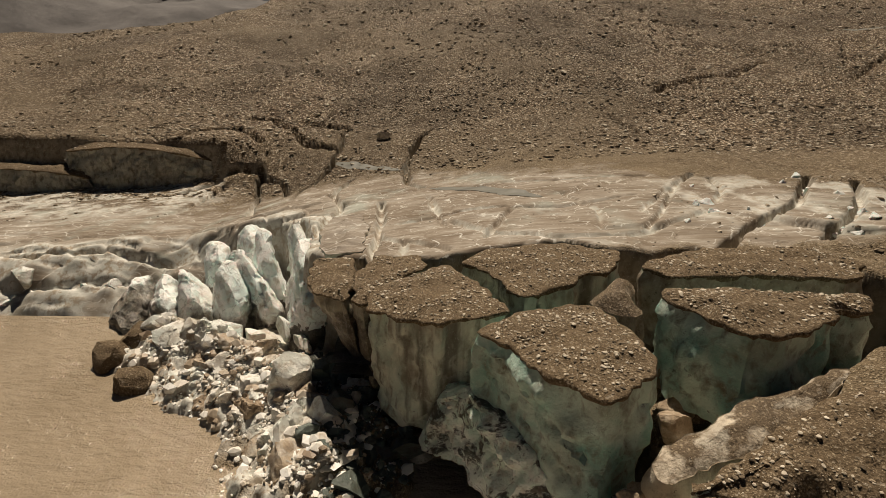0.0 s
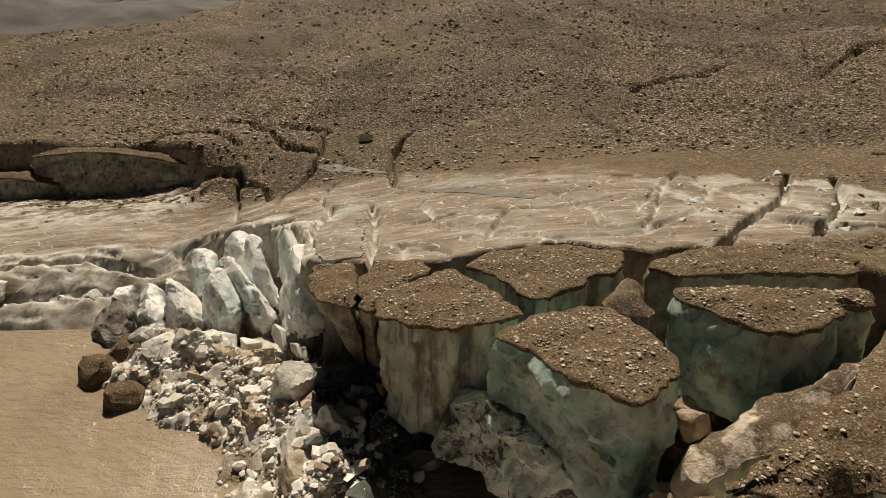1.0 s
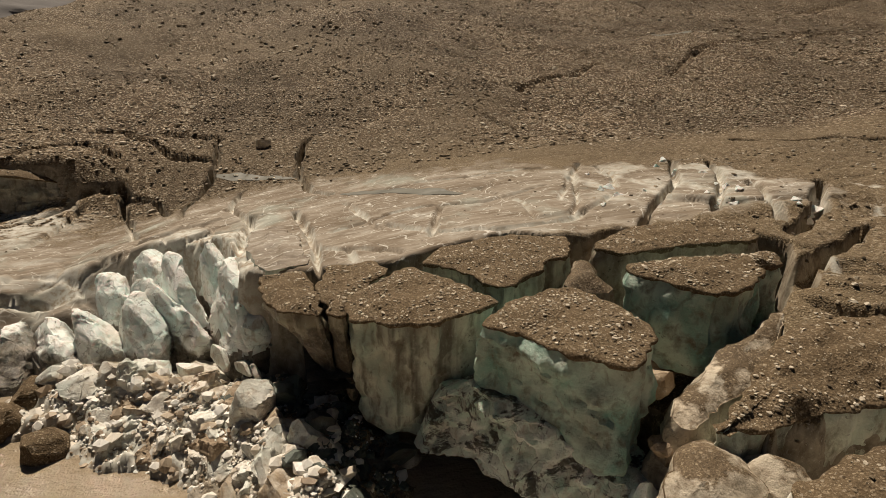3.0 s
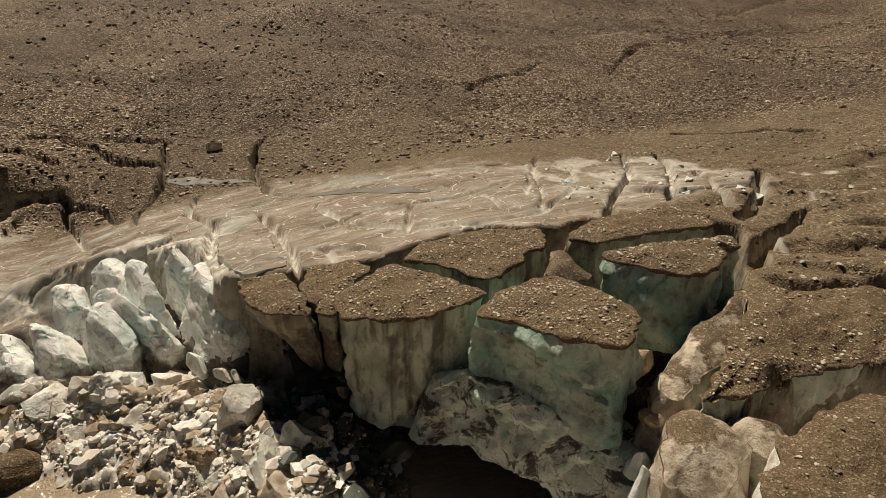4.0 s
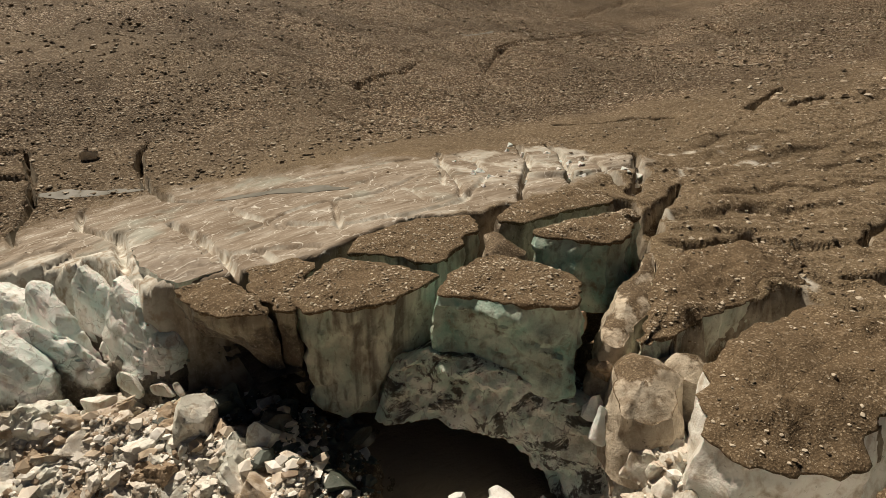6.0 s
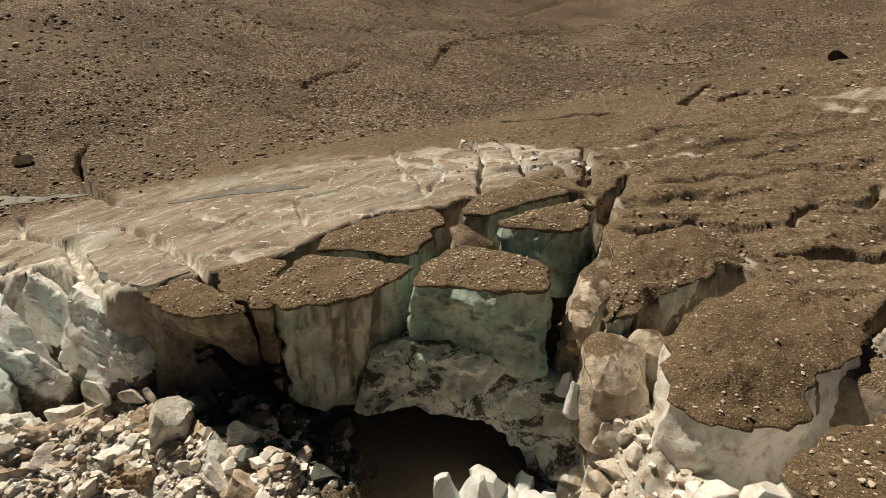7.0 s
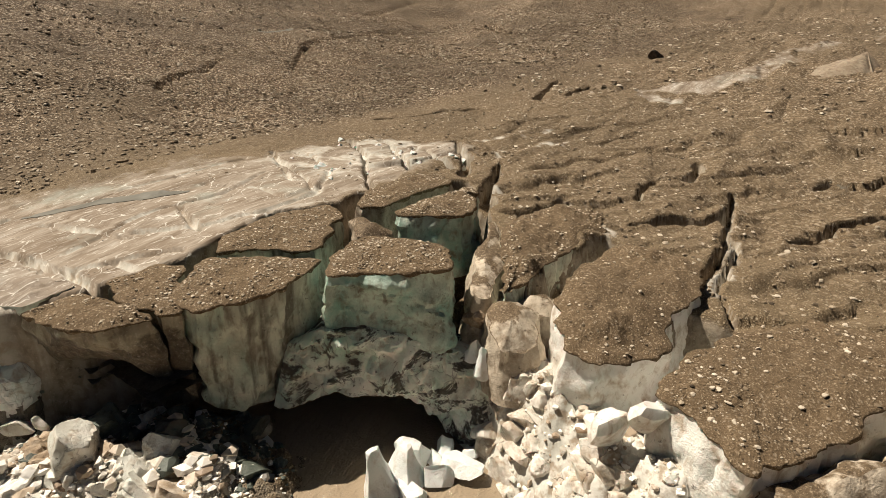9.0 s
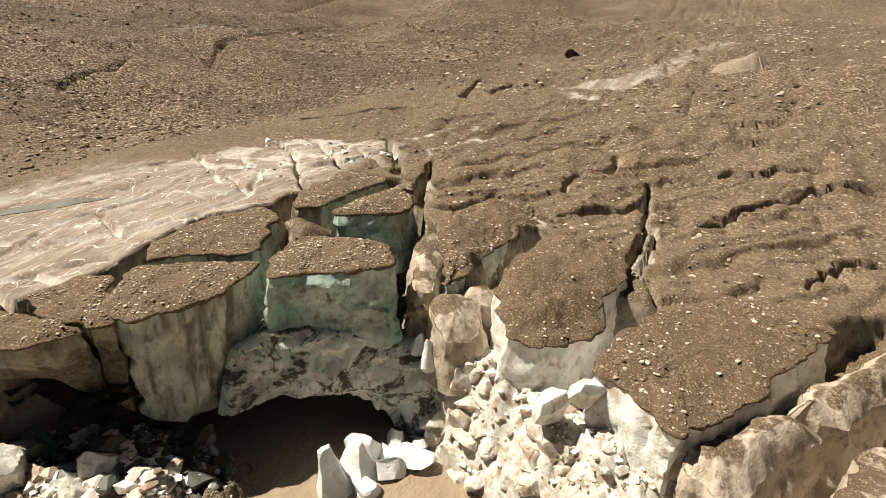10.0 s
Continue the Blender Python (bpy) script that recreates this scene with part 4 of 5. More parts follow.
slab_labels = "undercut ice slab with silt-streaked face under brown gravel, over the cave"
ice_block([(-5.2, 33.1, 11.7, -4.7, 33.8, 4.0), (-2.9, 31.2, 12.0, -2.7, 32.2, 2.7), (-0.5, 30.1, 12.3, -1.2, 31.6, 2.6), (2.2, 30.1, 12.7, 1.4, 30.2, 4.4),
           (4.2, 30.4, 13.0, 3.2, 29.6, 6.4), (2.7, 34.6, 12.8, 3.2, 35.5, 6), (0.5, 39.0, 12.5, 0.6, 40, 5), (-1.5, 38.0, 12.2, -1.5, 38.8, 5), (-3.9, 36.7, 11.9, -3.7, 37.3, 5)],
          ICE_STREAKED, slab_labels, seed=3, pebbles=924)
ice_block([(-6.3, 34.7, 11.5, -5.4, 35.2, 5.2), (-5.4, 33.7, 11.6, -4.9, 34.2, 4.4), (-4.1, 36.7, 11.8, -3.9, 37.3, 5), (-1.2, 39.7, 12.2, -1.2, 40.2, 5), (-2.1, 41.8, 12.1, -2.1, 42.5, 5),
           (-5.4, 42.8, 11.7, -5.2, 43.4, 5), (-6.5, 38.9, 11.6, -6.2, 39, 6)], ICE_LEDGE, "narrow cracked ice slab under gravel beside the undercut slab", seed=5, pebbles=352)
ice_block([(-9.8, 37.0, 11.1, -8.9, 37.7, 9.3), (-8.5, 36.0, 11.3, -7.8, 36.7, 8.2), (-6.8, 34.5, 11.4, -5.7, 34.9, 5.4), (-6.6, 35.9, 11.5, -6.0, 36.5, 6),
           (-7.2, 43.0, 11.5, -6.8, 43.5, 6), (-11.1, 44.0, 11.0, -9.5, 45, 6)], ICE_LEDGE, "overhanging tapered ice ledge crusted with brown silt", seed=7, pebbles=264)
ice_block([(1.6, 39.5, 12.6, 1.8, 39.6, 7), (4.3, 41.4, 13.0, 4.3, 42, 7), (9.5, 41.0, 13.6, 9.5, 42, 7), (13.2, 37.8, 14.1, 13, 38, 7), (12.4, 35.4, 14.0, 12, 35.2, 8), (9.6, 34.3, 13.7, 9.4, 34, 8),
           (7.7, 32.9, 13.4, 7.5, 32.5, 8), (5.4, 31.9, 13.1, 5.2, 31.3, 8), (4.6, 33.2, 13.0, 4.3, 33, 8), (4.1, 35.9, 12.9, 4, 35.9, 8)],
          ICE_STREAKED, "broad cracked ice slab covered with brown gravel", seed=9, pebbles=924)
ice_block([(2.2, 27.5, 13.0, 2.0, 27.9, 8.8), (4.2, 29.2, 13.1, 4.4, 29, 7), (7.1, 30.2, 13.3, 7, 30, 6), (9.8, 30.0, 13.5, 9.6, 29.8, 5), (10.7, 26.0, 13.5, 11, 26, 4.5), (10.4, 22.5, 13.5, 10.3, 22.4, 5.0),
           (7.5, 20.6, 13.3, 7.1, 20.1, 6.3), (6.2, 21.9, 13.2, 5.6, 21.8, 7.2), (5.1, 23.7, 13.2, 4.4, 23.8, 8.4), (3.7, 26.0, 13.1, 3.2, 26.0, 8.9)],
          ICE_GREEN, "tilted green ice block with gravel top above the cave arch", seed=11, pebbles=1144)
ice_block([(9.6, 31.0, 13.3, 9.4, 31, 8), (12.1, 34.6, 13.5, 12.1, 34.8, 8), (12.7, 33.0, 13.5, 13, 33, 8), (11.9, 29.2, 13.3, 12, 29, 8), (10.4, 29.4, 13.2, 10.4, 29.3, 8)],
          MANTLE_BROWN, "small wedge of brown ice between slabs", seed=13, pebbles=132, dome=0.8, cap=0)
ice_block([(13.2, 29.6, 14.6, 13.1, 29.7, 9.5), (14.0, 30.1, 14.6, 14, 30.3, 9), (17.7, 30.0, 14.7, 17.7, 30.4, 9), (21.2, 29.3, 14.7, 21.2, 30, 9), (25.5, 29.7, 14.5, 25.5, 30, 9), (24.6, 27.9, 14.4, 24.3, 27.6, 9), (22.3, 27.4, 14.6, 22, 27, 9),
           (20.8, 26.0, 14.6, 20.5, 25.6, 9), (18.1, 24.8, 14.6, 17.9, 24.5, 9), (16.1, 24.5, 14.6, 15.9, 24.4, 9), (14.8, 25.5, 14.6, 14.4, 25.4, 9), (14.2, 27.2, 14.6, 13.6, 27.0, 9)],
          ICE_GREEN, "green ice block with gravel top beside a dark gap", seed=15, pebbles=792)
ice_block([(13.7, 34.1, 14.4, 13.6, 34.1, 9), (14.6, 35.6, 14.4, 14.6, 36, 9), (17.2, 37.0, 14.4, 17.2, 37.6, 9), (21.9, 38.2, 14.4, 22, 38.8, 9), (27.6, 37.9, 14.4, 27.6, 38.4, 9), (29.4, 35.8, 14.4, 29.6, 36, 9),
           (27.8, 32.9, 14.3, 27.8, 32.4, 9), (24.1, 32.7, 14.4, 24.1, 32.2, 9), (20.7, 32.9, 14.4, 20.7, 32.4, 9), (15.6, 32.6, 14.4, 15.4, 32.4, 9)],
          ICE_DIRTY, "long gravel-covered ice slab at the edge of the pale ice", seed=17, pebbles=836)
ice_block([(9.3, 19.9, 10.6, 8.3, 20.2, 5), (10.9, 20.6, 11.0, 10, 21.2, 5), (12.7, 21.6, 11.4, 12, 22.4, 5), (14.5, 22.7, 11.8, 14, 23.6, 5), (16.2, 22.8, 12.1, 16, 23.8, 5), (20.2, 24.5, 12.8, 20, 25.3, 6),
           (21.6, 24.3, 12.8, 22, 24.6, 6), (20.4, 23.1, 12.7, 20.6, 22.8, 6), (17.8, 21.7, 12.1, 18, 21.4, 6), (16.5, 21.1, 11.9, 16.8, 20.8, 6), (13.8, 19.7, 11.3, 14, 19.4, 6), (11.4, 19.0, 10.8, 11.6, 18.7, 5), (9.7, 18.8, 10.4, 9.4, 18.4, 5)],
          MANTLE, "long pale brown ice ridge between two gaps", seed=19, pebbles=132, cap=0, dome=0.35, rough=0.3)
ice_block([(10.2, 17.6, 11.0, 9.6, 17.0, 6), (13.8, 19.3, 11.7, 13.8, 19.6, 6), (16.7, 20.8, 12.2, 16.7, 21, 6), (19.6, 22.4, 12.7, 19.6, 22.8, 6), (23.2, 22.4, 12.9, 23.2, 23, 6), (26.5, 21.6, 12.9, 26.5, 22, 6),
           (31, 20.5, 12.6, 31, 21, 6), (31.5, 17.0, 12.3, 32, 16.8, 6), (26.6, 15.4, 11.8, 26.6, 14.9, 7), (22, 15.9, 11.7, 22, 15.6, 7), (18.2, 16.6, 11.7, 18.1, 16.6, 7), (13.6, 17.0, 11.4, 13.4, 17.0, 6)],
          ICE_STREAKED, "rounded gravel-covered ice mound with hollowed shaded flank", seed=21, relief=1.8, pebbles=924, dome=0.6)
ice_block([(6.2, 15.6, 8.5, 6.0, 15.6, 4.5), (7.4, 17.2, 9.4, 7.0, 17.8, 4.5), (9.1, 18.2, 10.0, 8.8, 18.8, 5), (10.4, 18.2, 10.1, 10.6, 18.8, 5), (11.3, 17.0, 10.0, 11.6, 17, 5), (11.3, 15.2, 9.6, 11.6, 14.8, 5), (9.8, 14.2, 9.0, 9.8, 13.4, 5), (7.6, 14.2, 8.3, 6.6, 13.6, 4.5)],
          MANTLE, "rounded brown ice lump stained with silt", seed=23, pebbles=154, cap=0, dome=1.1, rough=0.22)
ice_block([(6.5, 11.1, 9.9, 6.0, 12.0, 4.5), (6.8, 9.6, 9.7, 6.6, 10.2, 4.5), (7.7, 8.1, 9.5, 7.8, 8.3, 4.6), (9.3, 6.8, 9.4, 9.8, 6.6, 4.8), (10.9, 5.9, 9.6, 12.4, 5.5, 5), (14.3, 6.4, 10.5, 15, 5.4, 6), (18.4, 5.4, 11.2, 18.6, 4.8, 7), (23.5, 6.0, 11.4, 24, 6, 7),
           (25.0, 9.2, 11.6, 25.6, 9.2, 7), (23.3, 12.9, 11.7, 23.6, 13.2, 7), (14.2, 14.2, 11.6, 14.2, 14.6, 6), (9.5, 13.0, 10.7, 8.6, 13.4, 5)],
          ICE_WHITE, "brown debris cone with smooth white ice face below", seed=25, pebbles=440, relief=1.5, cap=0.25, dome=0.6, rough=0.25)
ice_block([(5.7, 5.4, 9.5, 4.6, 5.8, 3), (10, 4.3, 9.9, 10, 4.8, 5), (14.5, 2.8, 9.8, 14.6, 3.2, 6), (20.5, -2.5, 9.8, 20.8, -2, 6), (21.0, -7, 9.6, 21.4, -7, 5), (19, -9.5, 9.4, 18.8, -10, 4), (12.6, -6, 9.0, 12.2, -5.7, 4), (8.3, -4.1, 8.9, 8.0, -3.5, 4),
           (5.6, -2.2, 8.8, 5.4, -1.6, 4), (2.2, 0.3, 8.8, 1.6, 0.8, 3), (3.6, 1.6, 9.0, 2.4, 2.0, 2.5), (4.9, 3.4, 9.3, 3.6, 3.8, 2.5)],
          ICE_WHITE, "large gravel-topped ice block with white fluted end", seed=27, pebbles=620, cap=0.3, dome=0.3, stone_size=0.085)
ridge = "long brown ice ridge along a dark crevasse"
ice_block([(2.2, -0.2, 7.0, 0.8, 0.4, 0), (4.3, -1.0, 7.4, 4.6, -0.4, 0), (6.6, -3.0, 7.5, 7.0, -2.4, 1), (8.6, -5.0, 7.6, 9.0, -4.6, 1), (8.4, -7.6, 6.9, 8.4, -8.6, 0), (5.4, -5.6, 6.6, 5.0, -6.6, 0), (1.2, -2.7, 6.2, 0.0, -3.2, 0)],
          MANTLE, ridge, seed=29, pebbles=160, cap=0, dome=1.0)
ice_block([(8.8, -5.6, 7.5, 8.6, -5.0, 1), (12.2, -7.4, 7.8, 12.4, -6.6, 1), (16.5, -10.7, 8.0, 16.8, -10, 1), (20, -13.6, 8.2, 20.6, -13, 2), (18, -15, 7.6, 17.6, -15.8, 1), (14.4, -12.2, 7.3, 14.0, -13.0, 0), (10, -9.2, 6.9, 9.5, -10, 0)],
          MANTLE, ridge, seed=30, pebbles=160, cap=0, dome=1.0)
ice_block([(-1, -7.0, 5.6, -2, -6.6, 0), (3.6, -7.4, 6.6, 3.4, -6.8, 0), (7.3, -9.2, 7.0, 7, -8.6, 0), (12.8, -13.5, 7.2, 12.5, -12.8, 0), (20, -19, 7.4, 20, -18, 0), (16, -28, 6, 16, -29, 0), (2, -22, 5, 1, -23, -1), (-4, -12, 4.6, -5.5, -12, -1)],
          MANTLE, "pale ice block with patchy gravel beyond the crevasse", seed=31, pebbles=352, cap=0, dome=0.9)


ice_block([(11.4, 17.2, 9.6, 11.2, 17.6, 5), (12.6, 17.0, 9.9, 12.8, 17.6, 5), (14.0, 15.6, 9.8, 14.6, 15.8, 5), (13.6, 14.0, 9.4, 14, 13.4, 5), (11.8, 14.2, 9.3, 11.6, 13.6, 5)],
          MANTLE, "small gravelly ice lump beside the rounded one", seed=33, pebbles=120, cap=0, dome=0.7, rough=0.3)
ice_block([(-10.4, 45.2, 10.9, -9.6, 45.8, 3), (-11.4, 48.0, 11.0, -10.6, 48.4, 3), (-12.0, 52.0, 11.0, -11.4, 52, 4), (-11.8, 57, 10.9, -11.6, 57, 6), (-8.6, 57, 11.2, -8.4, 57, 6), (-7.2, 50, 11.5, -7.0, 50, 5), (-6.9, 44.6, 11.5, -6.7, 44.8, 4)],
          PALE_SLAB, "pale cracked ice slab at the corner of the glacier top", seed=35, pebbles=0, cap=0, dome=0.25, rough=0.4)


ice_block([(-98, 95.6, 7.0, -98, 95.0, 2), (-86, 95.4, 7.4, -86, 94.6, 2), (-76, 95.0, 7.6, -76, 94.2, 2), (-68, 95.2, 7.0, -67, 94.6, 2), (-64, 97, 5.6, -63, 97, 2), (-66, 102, 7, -66, 102, 2), (-98, 102, 7, -98, 102, 2)],
          ICE_WALL, "low grey ice wall bulging out under the moraine", seed=37, pebbles=200, cap=0.35, dome=0.8, rough=0.7, stone_size=0.1)
ice_block([(-68, 98.5, 10.2, -67.5, 97.4, 3), (-60, 97.4, 11.2, -60, 96.2, 3), (-53, 97.0, 11.2, -53, 96.0, 3), (-47, 97.2, 10.2, -47, 96.4, 3), (-42, 99, 8.6, -41, 98.4, 3), (-44, 105, 10.5, -44, 105, 3), (-66, 106, 11.5, -66, 106, 3)],
          ICE_WALL, "grey overhanging ice wall at the foot of the moraine", seed=39, pebbles=300, cap=0.3, dome=0.6, rough=0.8, stone_size=0.1)


# the arch of dirty ice that carries the blocks over the cave
def ice_arch():
    stations = [((0.6, 30.6, 7.6), (-1.0, 30.8, 3.0)), ((1.8, 28.2, 8.9), (-0.2, 29.6, 3.3)), ((3.4, 25.6, 9.0), (1.3, 26.9, 3.8)), ((5.0, 23.0, 8.4), (3.3, 23.5, 3.9)), ((6.2, 21.0, 7.3), (4.8, 21.2, 2.7)),
                ((7.2, 19.4, 6.9), (5.8, 19.7, 0.6)), ((8.4, 17.4, 6.3), (5.4, 16.6, -1.5)), ((9.0, 15.0, 5.6), (4.6, 13.6, -1.5))]
    n = np.array([0.85, 0.53, 0.0])
    rows = []
    for c, l in stations:
        c, l = np.array(c), np.array(l)
        mid = 0.5 * (c + l) - 0.45 * n
        rows.append([c + 3.2 * n - [0, 0, 0.3], c + 0.6 * n + [0, 0, 0.1], c, 0.65 * c + 0.35 * mid - 0.2 * n, mid, 0.5 * (mid + l) - 0.1 * n, l, l + 0.8 * n + [0, 0, 0.3], l + 4 * n + [0, 0, 1.2], l + 9 * n + [0, 0, 0.6], c + 8 * n - [0, 0, 0.4]])
    rows = np.array(rows)
    u = np.linspace(0, len(rows) - 1, 140)
    k = np.clip(u.astype(int), 0, len(rows) - 2)
    w = (u - k)[:, None, None]
    rows = rows[k] * (1 - w) + rows[k + 1] * w
    m = rows.shape[1]
    v = np.linspace(0, m - 1, 60)
    k = np.clip(v.astype(int), 0, m - 2)
    w = (v - k)[None, :, None]
    g = rows[:, k] * (1 - w) + rows[:, k + 1] * w
    p = g.reshape(-1, 3)
    push = 0.6 * fbm(p[:, 0] * 0.5, p[:, 1] * 0.5, p[:, 2] * 0.6, 5, 77, 0.58) + 0.28 * np.abs(fbm(p[:, 0] * 0.9, p[:, 1] * 0.9, p[:, 2] * 0.9, 4, 79))
    p = p - push[:, None] * (n + [0, 0, 0.25])
    owner = tagged(new("ice_arch"), "dirty broken ice arch standing over the dark cave mouth", "ice arch")
    owner.location = (6.5, 18.5, -1.5)
    p = (p - np.array(owner.location)).reshape(140, 60, 3)
    for name, lo, hi, lab in (("lintel", 0, 92, "stained ice lintel"), ("leg", 91, 140, "pale fractured ice leg")):
        k = hi - lo
        a = (np.arange(k - 1)[:, None] * 60 + np.arange(59)[None]).ravel()
        q = np.stack([a, a + 60, a + 61, a + 1], -1)
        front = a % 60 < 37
        part_of(owner, name, mesh_from(name, p[lo:hi].reshape(-1, 3), q[front], ICE_ARCH, True, 40), lab)
        # underside faces take the darker ice, so the cave's shade is coloured in
        part_of(owner, name + "_underside", mesh_from(name + "_underside", p[lo:hi].reshape(-1, 3), q[~front], ICE_CAVE_SHADE), "ice underside with the shade of the cave in its colour")
    # unseen slab behind the lintel, added to block light from the gaps above
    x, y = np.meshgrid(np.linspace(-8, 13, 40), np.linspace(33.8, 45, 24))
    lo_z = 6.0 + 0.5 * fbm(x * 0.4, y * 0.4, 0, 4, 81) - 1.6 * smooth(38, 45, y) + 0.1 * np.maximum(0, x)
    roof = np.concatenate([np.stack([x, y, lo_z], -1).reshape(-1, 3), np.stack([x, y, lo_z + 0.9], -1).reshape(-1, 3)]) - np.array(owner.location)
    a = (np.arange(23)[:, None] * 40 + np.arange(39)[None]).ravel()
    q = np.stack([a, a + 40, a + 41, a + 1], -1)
    part_of(owner, "roof", mesh_from("roof", roof, np.concatenate([q, q[:, ::-1] + 960]), ICE_CAVE_SHADE), "unseen shade-dark slab added to keep light out of the cave")
    return owner


def arch_material(name):
    m = Nodes(name)
    white, h = ice_colour(m, (0.90, 0.93, 0.84), (0.58, 0.74, 0.63), (0.5, 0.42, 0.32), 0.0, (1, 1, 1), flecks=-0.02, broken=0.6)
    dark = m.ramp(m.noise(2.2, 7, 0.7), (0.4, (0.035, 0.027, 0.02)), (0.65, (0.13, 0.10, 0.07)))
    patch = m.noise(0.42, 9, 0.72, m.scaled(m.pos, (1.0, 1.0, 1.4)), 0.8)
    m.bsdf.inputs["Subsurface Weight"].default_value = 0.6
    m.bsdf.inputs["Subsurface Radius"].default_value = (0.7, 1.0, 0.95)
    m.bsdf.inputs["Subsurface Scale"].default_value = 0.6
    return m.done(m.mix(m.ramp(patch, (0.50, 0.0), (0.55, 0.92)), white, dark), 0.5, (h, 0.9, 0.35), spec=0.3)


ICE_ARCH = arch_material("arch_ice")
ice_arch()

# ---------- seracs and loose ice ----------
ICE_BLOCKS = ice_material("icefall_white", (0.70, 0.68, 0.63), (0.55, 0.60, 0.56), (0.32, 0.24, 0.165), 0.22, stretch=(1, 1, 0.7))
ICE_CLEAN = ice_material("clean_white_ice", (0.84, 0.85, 0.83), (0.74, 0.80, 0.79), (0.60, 0.56, 0.50), 0.0, stretch=(1, 1, 1), glow=0.3, flecks=-0.15)
SILTY_LUMP = mesh_from("silty_lump", cut_stone(ICO4, rng, 14, 0.4, 0.8, 0.07, 2.4), ICO4[1], SILTY_CHUNK, True, 30)
LUMPS = []
for k in range(10):
    v = cut_stone(ICO4, rng, 16, 0.36, 0.8, 0.06, 2.6)
    v *= (1 + 0.09 * np.abs(fbm(v[:, 0] * 3.6 + k, v[:, 1] * 3.6, v[:, 2] * 3.6, 3, 41)))[:, None]
    LUMPS.append(mesh_from("ice_lump", v, ICO4[1], CHUNK, True, 32))


def serac(top, tip, half, foot, ice, seed, label):
    """A leaning slab of ice with a rounded crest that falls from the top to the tip."""
    r = np.random.default_rng(seed)
    top, tip = np.array(top, float), np.array(tip, float)
    along = np.array([tip[0] - top[0], tip[1] - top[1], 0.0])
    length = np.linalg.norm(along)
    along /= length
    across = np.array([along[1], -along[0], 0.0])
    rows, around = 58, 72
    lift, ang = np.meshgrid(1 - np.linspace(1, 0, rows) ** 1.3, np.linspace(0, 2 * math.pi, around, endpoint=False), indexing="ij")
    lift, ang = lift.ravel(), ang.ravel()
    shrink = np.maximum(0.0, 1 - lift ** 7) ** 0.4
    c, d = np.cos(ang), np.sin(ang)
    v = np.stack([np.sign(c) * np.abs(c) ** 0.55 * shrink, np.sign(d) * np.abs(d) ** 0.55 * shrink, 2 * lift - 1], -1)
    for _ in range(14):
        n = r.normal(size=3) * (1, 1.2, 0.7)
        n /= np.linalg.norm(n)
        v -= np.maximum(0, v @ n - r.uniform(0.72, 1.15))[:, None] * n
    tall = 0.5 * (top[2] + tip[2]) - foot
    rise = 0.5 * (v[:, 2] + 1)
    x = v[:, 0] * (0.5 * length + 0.9)
    y = v[:, 1] * half * (1.3 - 0.5 * rise) + r.uniform(-0.9, 0.3) * rise
    z = rise * tall + rise ** 2 * x * (tip[2] - top[2]) / length
    p = x[:, None] * along + y[:, None] * across + np.stack([0 * z, 0 * z, z], -1)
    k = 0.9
    p = p + 0.18 * np.stack([fbm(p[:, 0] * k + seed, p[:, 1] * k, p[:, 2] * k, 5, q, 0.55) for q in (1, 2, 3)], -1)
    f1, f2, cid = cell_noise(x / 2.4 + 0.2 * z, z / 3.0 + 0.3 * x, seed)
    p = p + (across * np.sign(v[:, 1:2])) * (0.35 * (cid - 0.5) - 0.12 * smooth(0.05, 0.0, f2 - f1))[:, None]
    base = np.array([*(0.5 * (top + tip))[:2], foot])
    tri = ring_faces(rows, around, True)
    mid = p[tri].mean(1)
    low = mid[:, 2] < 0.46 * tall + 0.8 * fbm(mid[:, 0] * 0.6, mid[:, 1] * 0.6, 0, 4, seed)
    owner = tagged(new("serac"), label, "serac", "leaning seracs")
    owner.location = base
    part_of(owner, "ice_tongue", mesh_from("ice_tongue", p, tri[~low], ice, True, 32))
    part_of(owner, "dirty_foot", mesh_from("dirty_foot", p, tri[low], SERAC_FOOT, True, 32), "dark debris-laden ice at the foot")
    return owner


SERAC_FOOT = ice_material("serac_foot", (0.24, 0.21, 0.165), (0.15, 0.145, 0.12), (0.06, 0.047, 0.034), 0.4, stretch=(1, 1, 0.8), glow=0.0, flecks=0.07, broken=0.6)
serac_label = "leaning blue-white ice tongue with a rounded crest in the icefall"
for k, (top, tip, half) in enumerate([
        ((-15.2, 52.3, 11.5), (-12.2, 44.8, 7.4), 2.0), ((-19.5, 57, 10.8), (-17.3, 51.6, 6.5), 1.6), ((-22.9, 55.2, 8.9), (-16.9, 48.6, 5.9), 1.4), ((-23.4, 53, 7.9), (-20.6, 48.2, 4.8), 1.8),
        ((-27.6, 54, 6.9), (-23.6, 48.6, 3.8), 1.9), ((-16.4, 57.8, 11.0), (-14.3, 53.2, 8.8), 1.3), ((-23.4, 60.5, 9.2), (-20.6, 56.8, 8.0), 1.7), ((-27, 59.5, 7.6), (-24.2, 54.8, 6.0), 1.7),
        ((-31.2, 55.5, 5.4), (-27.6, 49.2, 2.6), 2.0), ((-35.2, 57, 4.2), (-32.4, 50.6, 1.8), 2.2)]):
    serac(top, tip, half, -1.2, ICE_BLUE, 60 + k, serac_label)


